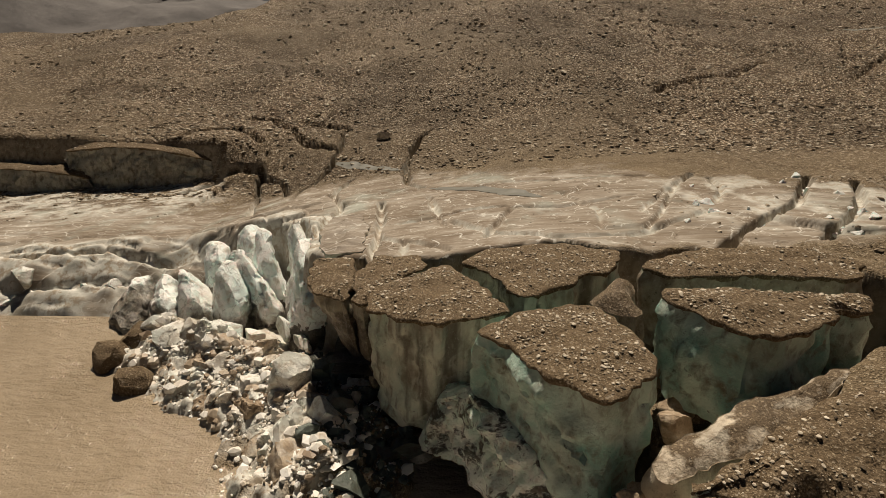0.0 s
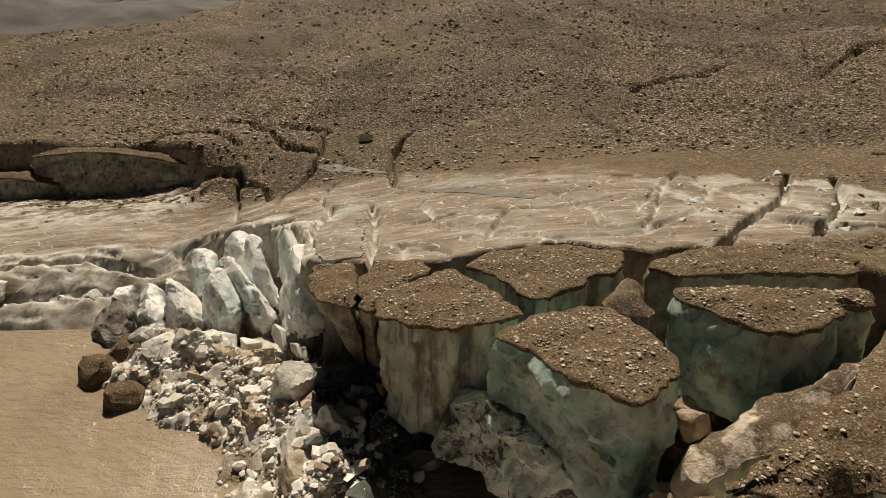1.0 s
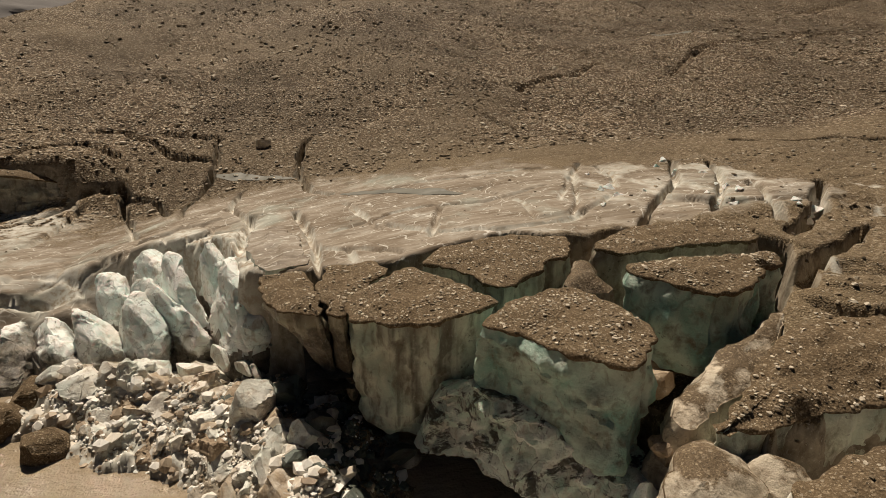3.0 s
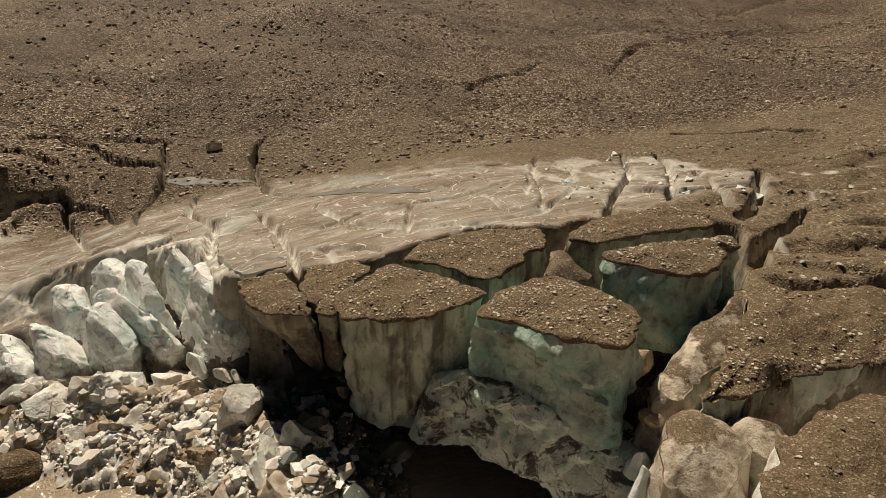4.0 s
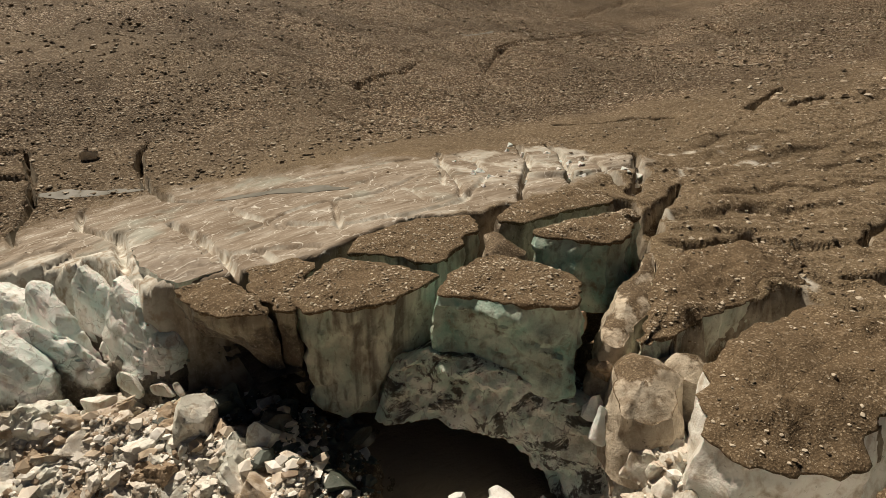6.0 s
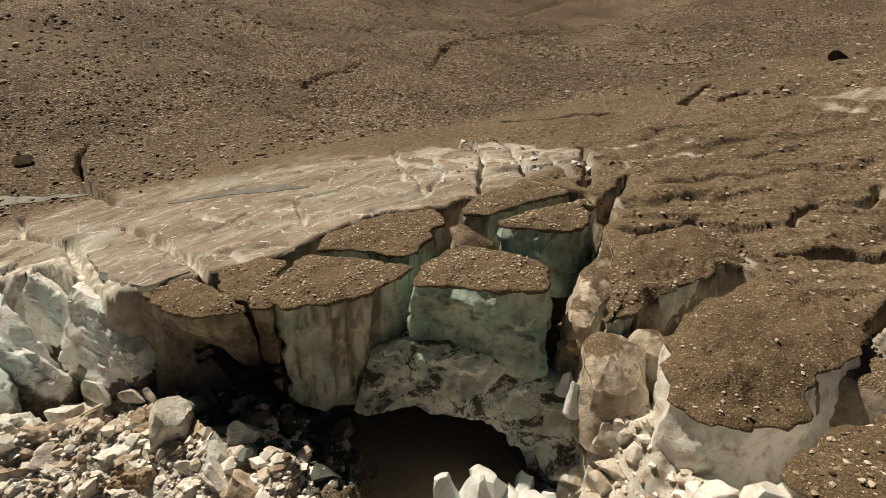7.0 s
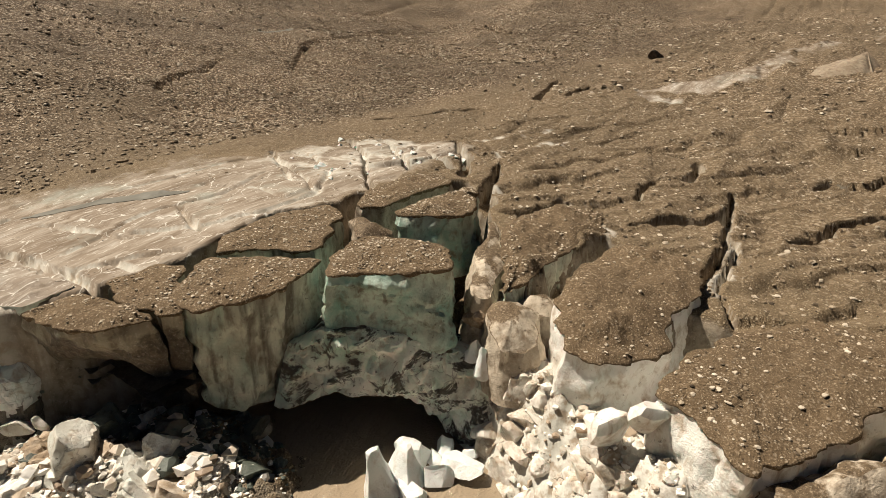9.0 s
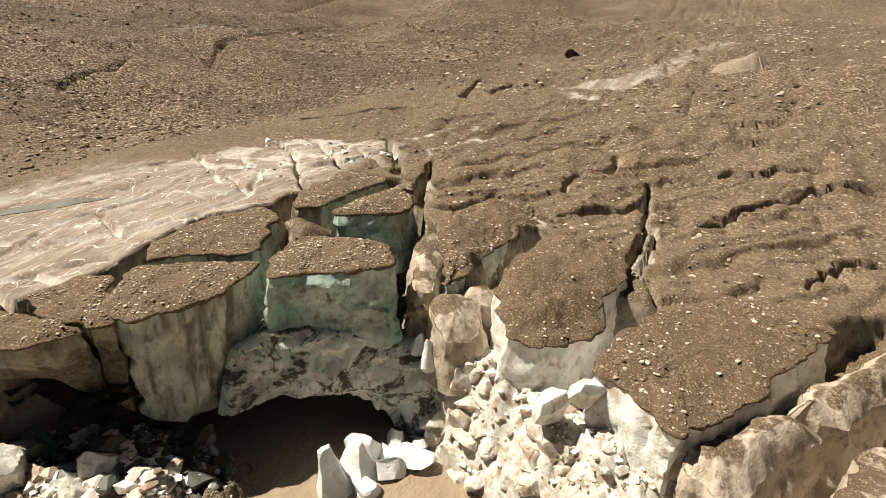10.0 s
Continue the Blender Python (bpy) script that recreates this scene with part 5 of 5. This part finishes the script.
def lump(x, y, z, size, flat=0.8, label="broken lump of silty white ice in the rubble heap", group="ice rubble", kind="ice_chunk", me=None, tilt=30):
    ob = thing(kind, me or LUMPS[rng.integers(0, len(LUMPS))], label, "ice chunk", group)
    ob.matrix_world = pose(x, y, z, rng.uniform(-tilt, tilt), rng.uniform(-tilt, tilt), rng.uniform(0, 360)) @ Matrix.Diagonal((size * rng.uniform(0.8, 1.4), size, size * flat * rng.uniform(0.8, 1.3), 1))
    return ob


FALL = [mesh_from("fall_block", cut_stone(ICO4, rng, 13, 0.38, 0.8, 0.09, 2.6), ICO4[1], ICE_BLOCKS, True, 26) for _ in range(6)]
ICE_BLUE_WHITE = ice_material("icefall_block", (0.88, 0.88, 0.83), (0.66, 0.75, 0.71), (0.42, 0.33, 0.24), 0.15, stretch=(1, 1, 0.7), glow=0.3, flecks=-0.02, broken=0.5)
SHADED_LUMPS = [mesh_from("shaded_lump", cut_stone(ICO4, rng, 14, 0.38, 0.8, 0.06, 2.6), ICO4[1], CHUNK_SHADED, True, 28) for _ in range(4)]
ICE_BANK = ice_material("bank_ice", (0.82, 0.785, 0.72), (0.66, 0.64, 0.57), (0.38, 0.285, 0.19), 0.45, stretch=(1, 1, 0.8), glow=0.2, flecks=-0.02, broken=0.8)
BANK_ME = []
for k in range(6):
    v = cut_stone(ICO4, rng, 18, 0.4, 0.8, 0.03, 2.2)
    f1, f2, cid = cell_noise(v[:, 0] * 1.9 + k * 5 + 0.6 * v[:, 2], v[:, 1] * 1.9 + v[:, 2], 90 + k)
    v *= (1 + 0.16 * (cid - 0.5) - 0.05 * smooth(0.08, 0.0, f2 - f1) + 0.04 * fbm(v[:, 0] * 5 + k, v[:, 1] * 5, v[:, 2] * 5, 3, 51))[:, None]
    BANK_ME.append(mesh_from("bank_block", v, ICO4[1], ICE_BANK, True, 34))
FALL_ME = [mesh_from("fall_block", cut_stone(ICO3, rng, 14, 0.3, 0.68, 0.05, 2.2), ICO3[1], ICE_BLUE_WHITE, True, 16) for _ in range(5)]
_v = np.sign(ICO4[0]) * np.abs(ICO4[0]) ** 0.35 * np.array([0.75, 0.7, 0.8])
for _n3 in ((0.6, 0.3, 0.74), (-0.5, 0.6, 0.62), (0.7, -0.7, 0.1), (-0.8, -0.2, 0.55)):
    _w = np.array(_n3) / np.linalg.norm(_n3)
    _v = _v - np.maximum(0, _v @ _w - 0.72)[:, None] * _w
_v = _v * (1 + 0.05 * fbm(_v[:, 0] * 3, _v[:, 1] * 3, _v[:, 2] * 3, 4, 8))[:, None]
dark_me = mesh_from("dark_block", _v, ICO4[1], DEBRIS, True, 30)


def under_block(x, y):
    """Whether a place lies under one of the gravel-topped blocks beside the bank."""
    cone = [(6.2, 11.4), (6.6, 9.3), (7.5, 7.8), (9.1, 6.5), (10.9, 5.6), (16, 6), (16, 14), (9.5, 13.2)]
    large = [(5.3, 5.6), (12, 4.4), (16, 0), (12.6, -6.5), (5.4, -2.6), (1.9, 0.2), (3.3, 1.7), (4.6, 3.6)]
    return (signed_distance(np.asarray(x), np.asarray(y), cone) > 0) | (signed_distance(np.asarray(x), np.asarray(y), large) > 0)


def heap(line, count, small, spread, low, high, label, group, shapes=None, crumbs=CHUNK_SMALL):
    """Larger lumps one by one, the crumbs between them joined."""
    p = np.array(line, float)
    cut = np.concatenate(([0], np.cumsum(np.linalg.norm(np.diff(p, axis=0), axis=1))))
    s = rng.uniform(0, cut[-1], count + small)
    x = np.interp(s, cut, p[:, 0]) + rng.normal(0, spread, count + small)
    y = np.interp(s, cut, p[:, 1]) + rng.normal(0, spread, count + small)
    z = ground_at(x, y)[0]
    for k in range(count):
        if z[k] > -1.0 and not under_block(x[k], y[k]):
            size = low + (high - low) * rng.uniform() ** 3.2
            lump(x[k], y[k], max(z[k], -0.2) - size * 0.05, size, label=label, group=group, me=shapes[k % len(shapes)] if shapes else None)
    w = np.arange(count, count + small)
    w = w[(z[w] > -0.3) & ~under_block(x[w], y[w])]
    pts = np.stack([x[w], y[w], z[w]], -1)
    thing("ice_rubble", scatter_stones("ice_rubble", pts, (0.10 + 0.11 * rng.pareto(2.2, len(w))).clip(0, 0.7), rng, crumbs, 12, (0.5, 1.0)), "crumbled " + label, "ice rubble", kind="stuff")


heap([(-27, 46.5), (-20, 42.5), (-13, 38.5), (-9, 33), (-8.5, 28)], 80, 5200, 2.4, 0.6, 2.3, "broken lump of silty white ice in the rubble heap", "ice rubble by the cave")
heap([(8.6, 16), (5.6, 11.5), (5.2, 8), (3.5, 4.5), (1.0, 0)], 14, 500, 1.8, 0.4, 1.1, "broken lump of white ice on the bank", "ice rubble on the bank", FALL + FALL + LUMPS[:2])
# heap below the slabs: its shade is painted into lumps and crumbs
heap([(-12, 42), (-7.5, 37), (-5, 33), (-6, 29)], 44, 1600, 1.7, 0.5, 1.9, "broken lump of ice in the shaded heap, darkened in colour for that shade", "ice rubble by the cave", SHADED_LUMPS, CHUNK_SHADED_SMALL)
for k in range(110):
    x, y = rng.uniform(-58, -20), rng.uniform(49.2, 60)
    z = float(ground_at(x, y)[0][0])
    if z > 0.2 and (y < 56 or rng.uniform() < 0.4):
        size = 0.6 + 1.3 * rng.uniform() ** 2.4
        lump(x, y, z - 0.25 * size, size, rng.uniform(0.8, 1.3), "white angular ice block in the broken icefall", "icefall blocks", "ice_boulder", FALL_ME[k % 5], 18)
for x, y, z, s, me in ((14.2, 28.6, 9.4, 1.2, 0), (15.4, 27.4, 9.0, 1.5, 1), (12.8, 24.6, 9.0, 1.3, 0), (13.6, 26.2, 8.6, 1.5, 2), (9.6, 19.6, 8.6, 1.0, 0), (11.6, 21.6, 8.2, 1.2, 1), (8.4, 18.8, 9.6, 0.6, 2)):
    lump(x, y, z, s, 0.8, "silt-stained ice block jammed in the gap", "blocks in the gap", "ice_boulder", (SILTY_LUMP, dark_me, SILTY_LUMP)[me])
for x, y, z, s in ((-14.5, 40.0, 1.6, 2.6), (-12.2, 36.5, 1.3, 2.4), (-18.2, 41.0, 1.2, 2.1), (-10.4, 33.0, 0.9, 2.2), (-22.5, 43.5, 1.2, 2.0), (-16.0, 45.5, 1.0, 2.4)):
    lump(x, y, z, s, 0.8, "large angular block of silt-stained ice in the rubble", "large rubble blocks")
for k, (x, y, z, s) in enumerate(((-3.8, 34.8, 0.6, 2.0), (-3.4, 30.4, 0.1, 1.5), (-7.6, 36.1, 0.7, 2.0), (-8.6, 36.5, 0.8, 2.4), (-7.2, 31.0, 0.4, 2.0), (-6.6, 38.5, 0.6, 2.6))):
    lump(x, y, z, s, 0.8, "large block of ice with the shade of the slabs put into its colour", "large rubble blocks", "wet_ice_block", SHADED_LUMPS[k % 4])
for x, y, z, s in ((-27.0, 40.9, 0.2, 2.4), (-31.0, 44.6, 0.1, 2.4), (-29.6, 47.2, 0.7, 2.2)):
    lump(x, y, z, s * 0.9, 0.95, "gravel-crusted dark block of ice standing in the water", "dark blocks in the water", "dirty_ice_block", dark_me, 12)
# big crumbling masses: silt-brown ones and clean ones
MASS = []
for k in range(5):
    v = cut_stone(ICO5, rng, 14, 0.45, 0.85, 0.05, 2.0)
    f1, f2, cid = cell_noise(v[:, 0] * 2.2 + k * 7 + v[:, 2], v[:, 1] * 2.2 + 0.7 * v[:, 2], 70 + k)
    v *= (1 + 0.22 * (cid - 0.5) - 0.07 * smooth(0.1, 0.0, f2 - f1) + 0.10 * fbm(v[:, 0] * 4 + k, v[:, 1] * 4, v[:, 2] * 4, 4, 43, 0.6))[:, None]
    MASS.append(mesh_from("crumbling_block", v, ICO5[1], SILTY_CHUNK if k < 3 else CHUNK, True, 30))
for k, (x, y, z, s) in enumerate(((-13.0, 39.6, 1.6, 2.9), (-18.6, 38.4, 0.4, 2.7), (-14.6, 36.0, 0.4, 2.6), (-10.2, 36.0, 1.1, 2.2), (-20.6, 41.6, 1.1, 2.3))):
    lump(x, y, z, s, 0.8, "large crumbling block of silt-brown ice in the rubble heap", "large rubble blocks", "crumbling_block", MASS[k % 3], 15)
for k, (x, y, z, s) in enumerate(((-17.0, 42.6, 2.4, 2.3), (-21.8, 44.6, 1.9, 2.6), (-11.6, 33.6, 0.5, 1.9), (-12.4, 36.2, 0.9, 1.7), (-24.2, 45.6, 1.2, 2.0), (-15.8, 38.4, 0.9, 1.9), (-13.2, 34.6, 0.2, 1.8), (-19.6, 40.2, 0.7, 1.7))):
    lump(x, y, z, s, 0.8, "large crumbling block of white ice in the rubble heap", "large rubble blocks", "crumbling_block", MASS[3 + k % 2], 15)


def pointed():
    v = ICO3[0].copy()
    for k in range(6):
        a = 1.047 * k + rng.uniform(-0.35, 0.35)
        n = np.array([math.cos(a), math.sin(a), rng.uniform(0.1, 0.5)])
        n /= np.linalg.norm(n)
        v -= np.maximum(0, v @ n - rng.uniform(0.3, 0.6))[:, None] * n
    v /= np.abs(v).max(0)
    v[:, :2] *= 1.1 - 0.16 * (v[:, 2:] + 1)
    v += 0.05 * np.stack([fbm(v[:, 0] * 2 + q, v[:, 1] * 2, v[:, 2] * 2, 3, q) for q in (1, 2, 3)], -1)
    return mesh_from("ice_shard", v, ICO3[1], ICE_CLEAN, True, 24)


rng = np.random.default_rng(12)
shard_me = [pointed() for _ in range(4)]
clean_me = [mesh_from("ice_shard", cut_stone(ICO3, rng, 9, 0.3, 0.65, 0.05, 1.8), ICO3[1], ICE_CLEAN, True, 22) for _ in range(3)]
white_me = [mesh_from("white_block", cut_stone(ICO3, rng, 12, 0.35, 0.8, 0.04, 1.6), ICO3[1], ICE_WHITE, True, 28) for _ in range(3)]
# fractured white ice of the bank: upright blocks packed side by side
BANK = [(9.0, 16.2), (7.0, 12.5), (5.6, 8.5), (3.6, 4.6), (1.2, 0.4)]
for j in range(-6, 7):
    for i in range(26):
        u = (i + 0.5 * (j % 2)) * 0.72 + rng.uniform(-0.25, 0.25)
        cut = np.concatenate(([0], np.cumsum(np.linalg.norm(np.diff(np.array(BANK), axis=0), axis=1))))
        if u > cut[-1]:
            continue
        off = j * 0.62 + rng.uniform(-0.25, 0.25)
        x = np.interp(u, cut, [p[0] for p in BANK]) - 0.9 * off
        y = np.interp(u, cut, [p[1] for p in BANK]) + 0.43 * off
        z = float(ground_at(x, y)[0][0])
        if z < 0.3 or z > 8.2 or under_block(x, y) or rng.uniform() < 0.72:
            continue
        s = 0.9 + 1.5 * rng.uniform() ** 1.6
        lump(x, y, z - 0.55 * s, s, rng.uniform(0.6, 0.95), "fractured block of white ice packed in the bank", "fractured ice of the bank", "bank_ice_block", BANK_ME[rng.integers(0, 6)], 35)
for x, y, z, s in ((4.3, 7.3, 7.2, 1.25), (4.7, 5.3, 8.5, 1.1)):
    lump(x, y, z, s, 1.2, "large rounded white ice boulder wedged below the debris cone", "white ice boulders", "ice_boulder", white_me[0])
for k, (x, y, z, s, fl) in enumerate(((-1.2, 20.6, 0.5, 2.2, 1.15), (0.6, 19.6, 0.4, 1.9, 1.0), (2.4, 20.2, 0.6, 1.8, 0.9), (4.0, 18.6, 0.4, 1.3, 1.1), (3.2, 16.6, 0.4, 1.5, 0.8), (1.3, 18.0, 0.3, 1.4, 0.8), (4.8, 17.2, 0.4, 1.3, 0.9), (-0.4, 18.8, 0.2, 1.3, 0.9), (3.0, 19.0, 0.3, 1.0, 1.0))):
    lump(x, y, z, s, fl, "bright white ice shard standing in the shallow water", "ice shards in the water", "ice_shard", shard_me[k % 4] if k < 2 else clean_me[k % 3], 8)
for k in range(26):
    line = (((42.6, 62.3), (22.4, 40)), ((45.6, 58.8), (32.8, 41.9)), ((39.8, 48.2), (30.7, 40.6)), ((46, 44), (36, 38)), ((32, 66), (22, 44.5)))[k % 5]
    u = rng.uniform()
    x, y = [line[0][q] * (1 - u) + line[1][q] * u + rng.normal(0, 0.7) for q in (0, 1)]
    z = float(ground_at(x, y)[0][0])
    lump(x, y, z + 0.1, 0.3 + 0.5 * rng.uniform() ** 2, 0.6, "jagged white ice fragment along a crevasse lip", "crevasse fragments", "ice_fragment", shard_me[k % 4])
for x, y, z, tall in ((7.6, 18.6, 7.2, 1.5), (7.0, 17.4, 6.8, 1.8), (8.6, 17.0, 6.6, 1.2)):
    lump(x, y, z, 0.75, tall, "thin pointed fin of white ice on the arch leg", "ice fins on the arch leg", "ice_fin", shard_me[int(x) % 4], 12)
for x, y, z, size in ((8.9, 17.4, 8.3, 0.4), (8.3, 16.6, 7.7, 0.45), (7.4, 15.9, 7.2, 0.4)):
    lump(x, y, z, size, 0.8, "small clean white ice block in the gap", "blocks in the gap", "small_ice_block", white_me[1], 20)
lump(5.2, 23.3, 12.1, 0.55, 0.7, "small fresh white ice flake on the block face", "", "ice_flake", FALL[2])
for x, y, z, s in ((-20.0, 46.2, 2.8, 1.7), (-22.6, 47.2, 2.2, 1.9), (-14.8, 45.8, 3.2, 1.5), (-25.4, 47.8, 1.6, 2.0), (-12.6, 44.2, 2.8, 1.3), (-28.4, 48.8, 1.0, 1.8)):
    lump(x, y, z, s, 0.85, "clean white ice block fallen from the icefall", "large rubble blocks", "ice_boulder", FALL_ME[int(-x) % 5])
lump(-17.2, 44.4, 3.2, 1.2, 0.8, "smooth white ice block on the rubble", "", "ice_block_small", white_me[1])
lump(-11.9, 42.5, 3.3, 0.6, 1.9, "small upright white ice post on the rubble", "", "ice_post", white_me[2])

# ---------- stones ----------
def strew(count, x0, x1, y0, y1, size, label, seed, base=PEBBLE):
    r = np.random.default_rng(seed)
    x, y = r.uniform(x0, x1, count), r.uniform(y0, y1, count)
    z, ice = ground_at(x, y)
    clump = fbm(x * 0.06, y * 0.06, 0, 3, seed)
    keep = (signed_distance(x, y, BASIN) < -0.6) & (r.uniform(0, 1, count) < np.where(ice > 0.35, 0.04, 0.65 + 0.5 * clump))
    pts = np.stack([x, y, z], -1)[keep]
    sizes = (size * (0.45 + r.pareto(2.4, len(pts)))).clip(0, 3.4 * size)
    thing("gravel", scatter_stones("gravel", pts, sizes, r, flatness=(0.4, 0.8), base=base), label, "stones", kind="stuff")


strew(62000, -90, 140, 76, 150, 0.115, "loose pale and dark stones on the moraine slope", 1, COBBLE)
strew(22000, -130, 220, 150, 260, 0.18, "loose stones high on the moraine slope", 2, COBBLE)
strew(30000, 14, 90, -25, 62, 0.08, "loose stones on the debris-covered ice", 3)
strew(17000, 130, 300, 60, 165, 0.2, "loose stones on the upper slope of the moraine", 5, COBBLE)
strew(13000, 90, 260, -60, 110, 0.2, "loose stones on the far debris plain", 4)

BOULDERS = [mesh_from("boulder", cut_stone(ICO3, rng, 10, 0.4, 0.75, 0.04, 2.0), ICO3[1], STONE, False) for _ in range(4)]


DARK_BOULDER = mesh_from("boulder", cut_stone(ICO3, rng, 10, 0.35, 0.7, 0.04, 2.0), ICO3[1], DARK_STONE, False)


PALE_STONE = Nodes("pale_stone")
PALE_STONE = PALE_STONE.done(PALE_STONE.ramp(PALE_STONE.noise(2.5, 6), (0.35, (0.42, 0.36, 0.28)), (0.65, (0.72, 0.66, 0.56))), 0.85, (PALE_STONE.noise(5, 5), 0.4, 0.1), spec=0.2)
PALE_BOULDER = mesh_from("boulder", cut_stone(ICO3, rng, 10, 0.35, 0.65, 0.03, 2.0), ICO3[1], PALE_STONE, False)


def boulder(x, y, size, label="grey angular boulder lying on gravel", me=None):
    z = float(ground_at(x, y)[0][0])
    ob = thing("boulder", me or BOULDERS[rng.integers(0, 4)], label, "boulder", "boulders on the moraine")
    ob.matrix_world = pose(x, y, z + size * 0.3, rng.uniform(-20, 20), rng.uniform(-20, 20), rng.uniform(0, 360)) @ Matrix.Diagonal((size * 1.3, size, size * 0.75, 1))


boulder(-11.0, 100, 1.35, "pale flat-topped boulder lying on gravel", PALE_BOULDER)
boulder(147, 39, 2.6, "large dark boulder beside bare ice", DARK_BOULDER)
for _ in range(90):
    boulder(rng.uniform(-60, 130), rng.uniform(86, 190), 0.35 + 0.5 * rng.uniform() ** 3)
for _ in range(16):
    boulder(rng.uniform(34, 110), rng.uniform(-30, 45), 0.3 + 0.35 * rng.uniform() ** 3)


def debris_cone(x, y, z, radius, tall, toward):
    """A crest of dusty ice: a long ramp on the side named, a short broken fall on the other."""
    a, r = np.meshgrid(np.linspace(0, 2 * math.pi, 96, endpoint=False), np.linspace(0.01, 1, 34))
    c = np.cos(a - toward)
    reach = radius * (0.55 + 1.15 * np.clip(c, 0, 1) ** 1.6) * (1 + 0.12 * fbm(np.cos(a) * 2.2, np.sin(a) * 2.2, 0, 3, 3))
    px, py = np.cos(a) * r * reach, np.sin(a) * r * reach
    pz = tall * (1 - r) ** np.where(c > 0.4, 1.0, 0.8) + 0.5 * fbm(px * 0.35, py * 0.35, 0, 4, 5) * (1 - r) - 0.9
    ob = thing("debris_cone", mesh_from("debris_cone", np.stack([px, py, pz], -1).reshape(-1, 3), ring_faces(34, 96), CONE, True, 35), "pale dusty ice crest standing on the debris plain", "dirt cone")
    ob.location = (x, y, z)


CONE = ice_material("dusty_ice", (0.33, 0.27, 0.2), (0.26, 0.21, 0.15), (0.17, 0.128, 0.088), 0.45, 0.8, (1, 1, 0.5))
debris_cone(138, -9, float(ground_at(138.0, -9.0)[0][0]) - 1.3, 9.5, 5.8, radians(125))


def meltwater_pool(line, half, label):
    """A thin sheet of standing water that fills a shallow trough in the bare ice."""
    p = np.array(line, float)
    u = np.linspace(0, len(p) - 1, 60)
    k = np.clip(u.astype(int), 0, len(p) - 2)
    c = p[k] * (1 - (u - k))[:, None] + p[k + 1] * (u - k)[:, None]
    t = np.gradient(c, axis=0)
    t /= np.linalg.norm(t, axis=1)[:, None]
    side = np.stack([-t[:, 1], t[:, 0]], -1)
    w = half * np.sin(np.pi * np.linspace(0.03, 0.97, 60)) ** 0.5 * (1 + 0.35 * fbm(u * 1.3, 2.0, 0, 3, 17))
    rows = [c + side * (w * v)[:, None] for v in np.linspace(-1, 1, 9)]
    xy = np.concatenate(rows)
    z = ground_at(xy[:, 0], xy[:, 1])[0] + 0.05
    a = (np.arange(8)[:, None] * 60 + np.arange(59)[None]).ravel()
    return thing("meltwater_pool", mesh_from("meltwater_pool", np.stack([xy[:, 0], xy[:, 1], z], -1), np.stack([a, a + 1, a + 61, a + 60], -1), POOL), label, "pool", kind="structure")


def pool_material(name):
    m = Nodes(name)
    col = m.ramp(m.noise(0.5, 6, 0.6, m.scaled(m.pos, (0.3, 1.0, 1.0))), (0.35, (0.10, 0.098, 0.08)), (0.65, (0.165, 0.16, 0.132)))
    return m.done(col, 0.6, (m.noise(2.0, 4), 0.3, 0.05), spec=0.3)


POOL = pool_material("grey_meltwater")
meltwater_pool([(-1.5, 67.2), (4, 63.2), (7, 59.8), (10.6, 56.2)], 1.1, "shallow grey meltwater strip on pale ice")
meltwater_pool([(-18.5, 91.8), (-13.7, 88.6), (-6.2, 83.6)], 0.9, "long narrow grey meltwater trough below the gravel")
meltwater_pool([(108, 158.5), (112, 154), (128, 159.5)], 1.6, "small pale meltwater puddle high on the moraine")
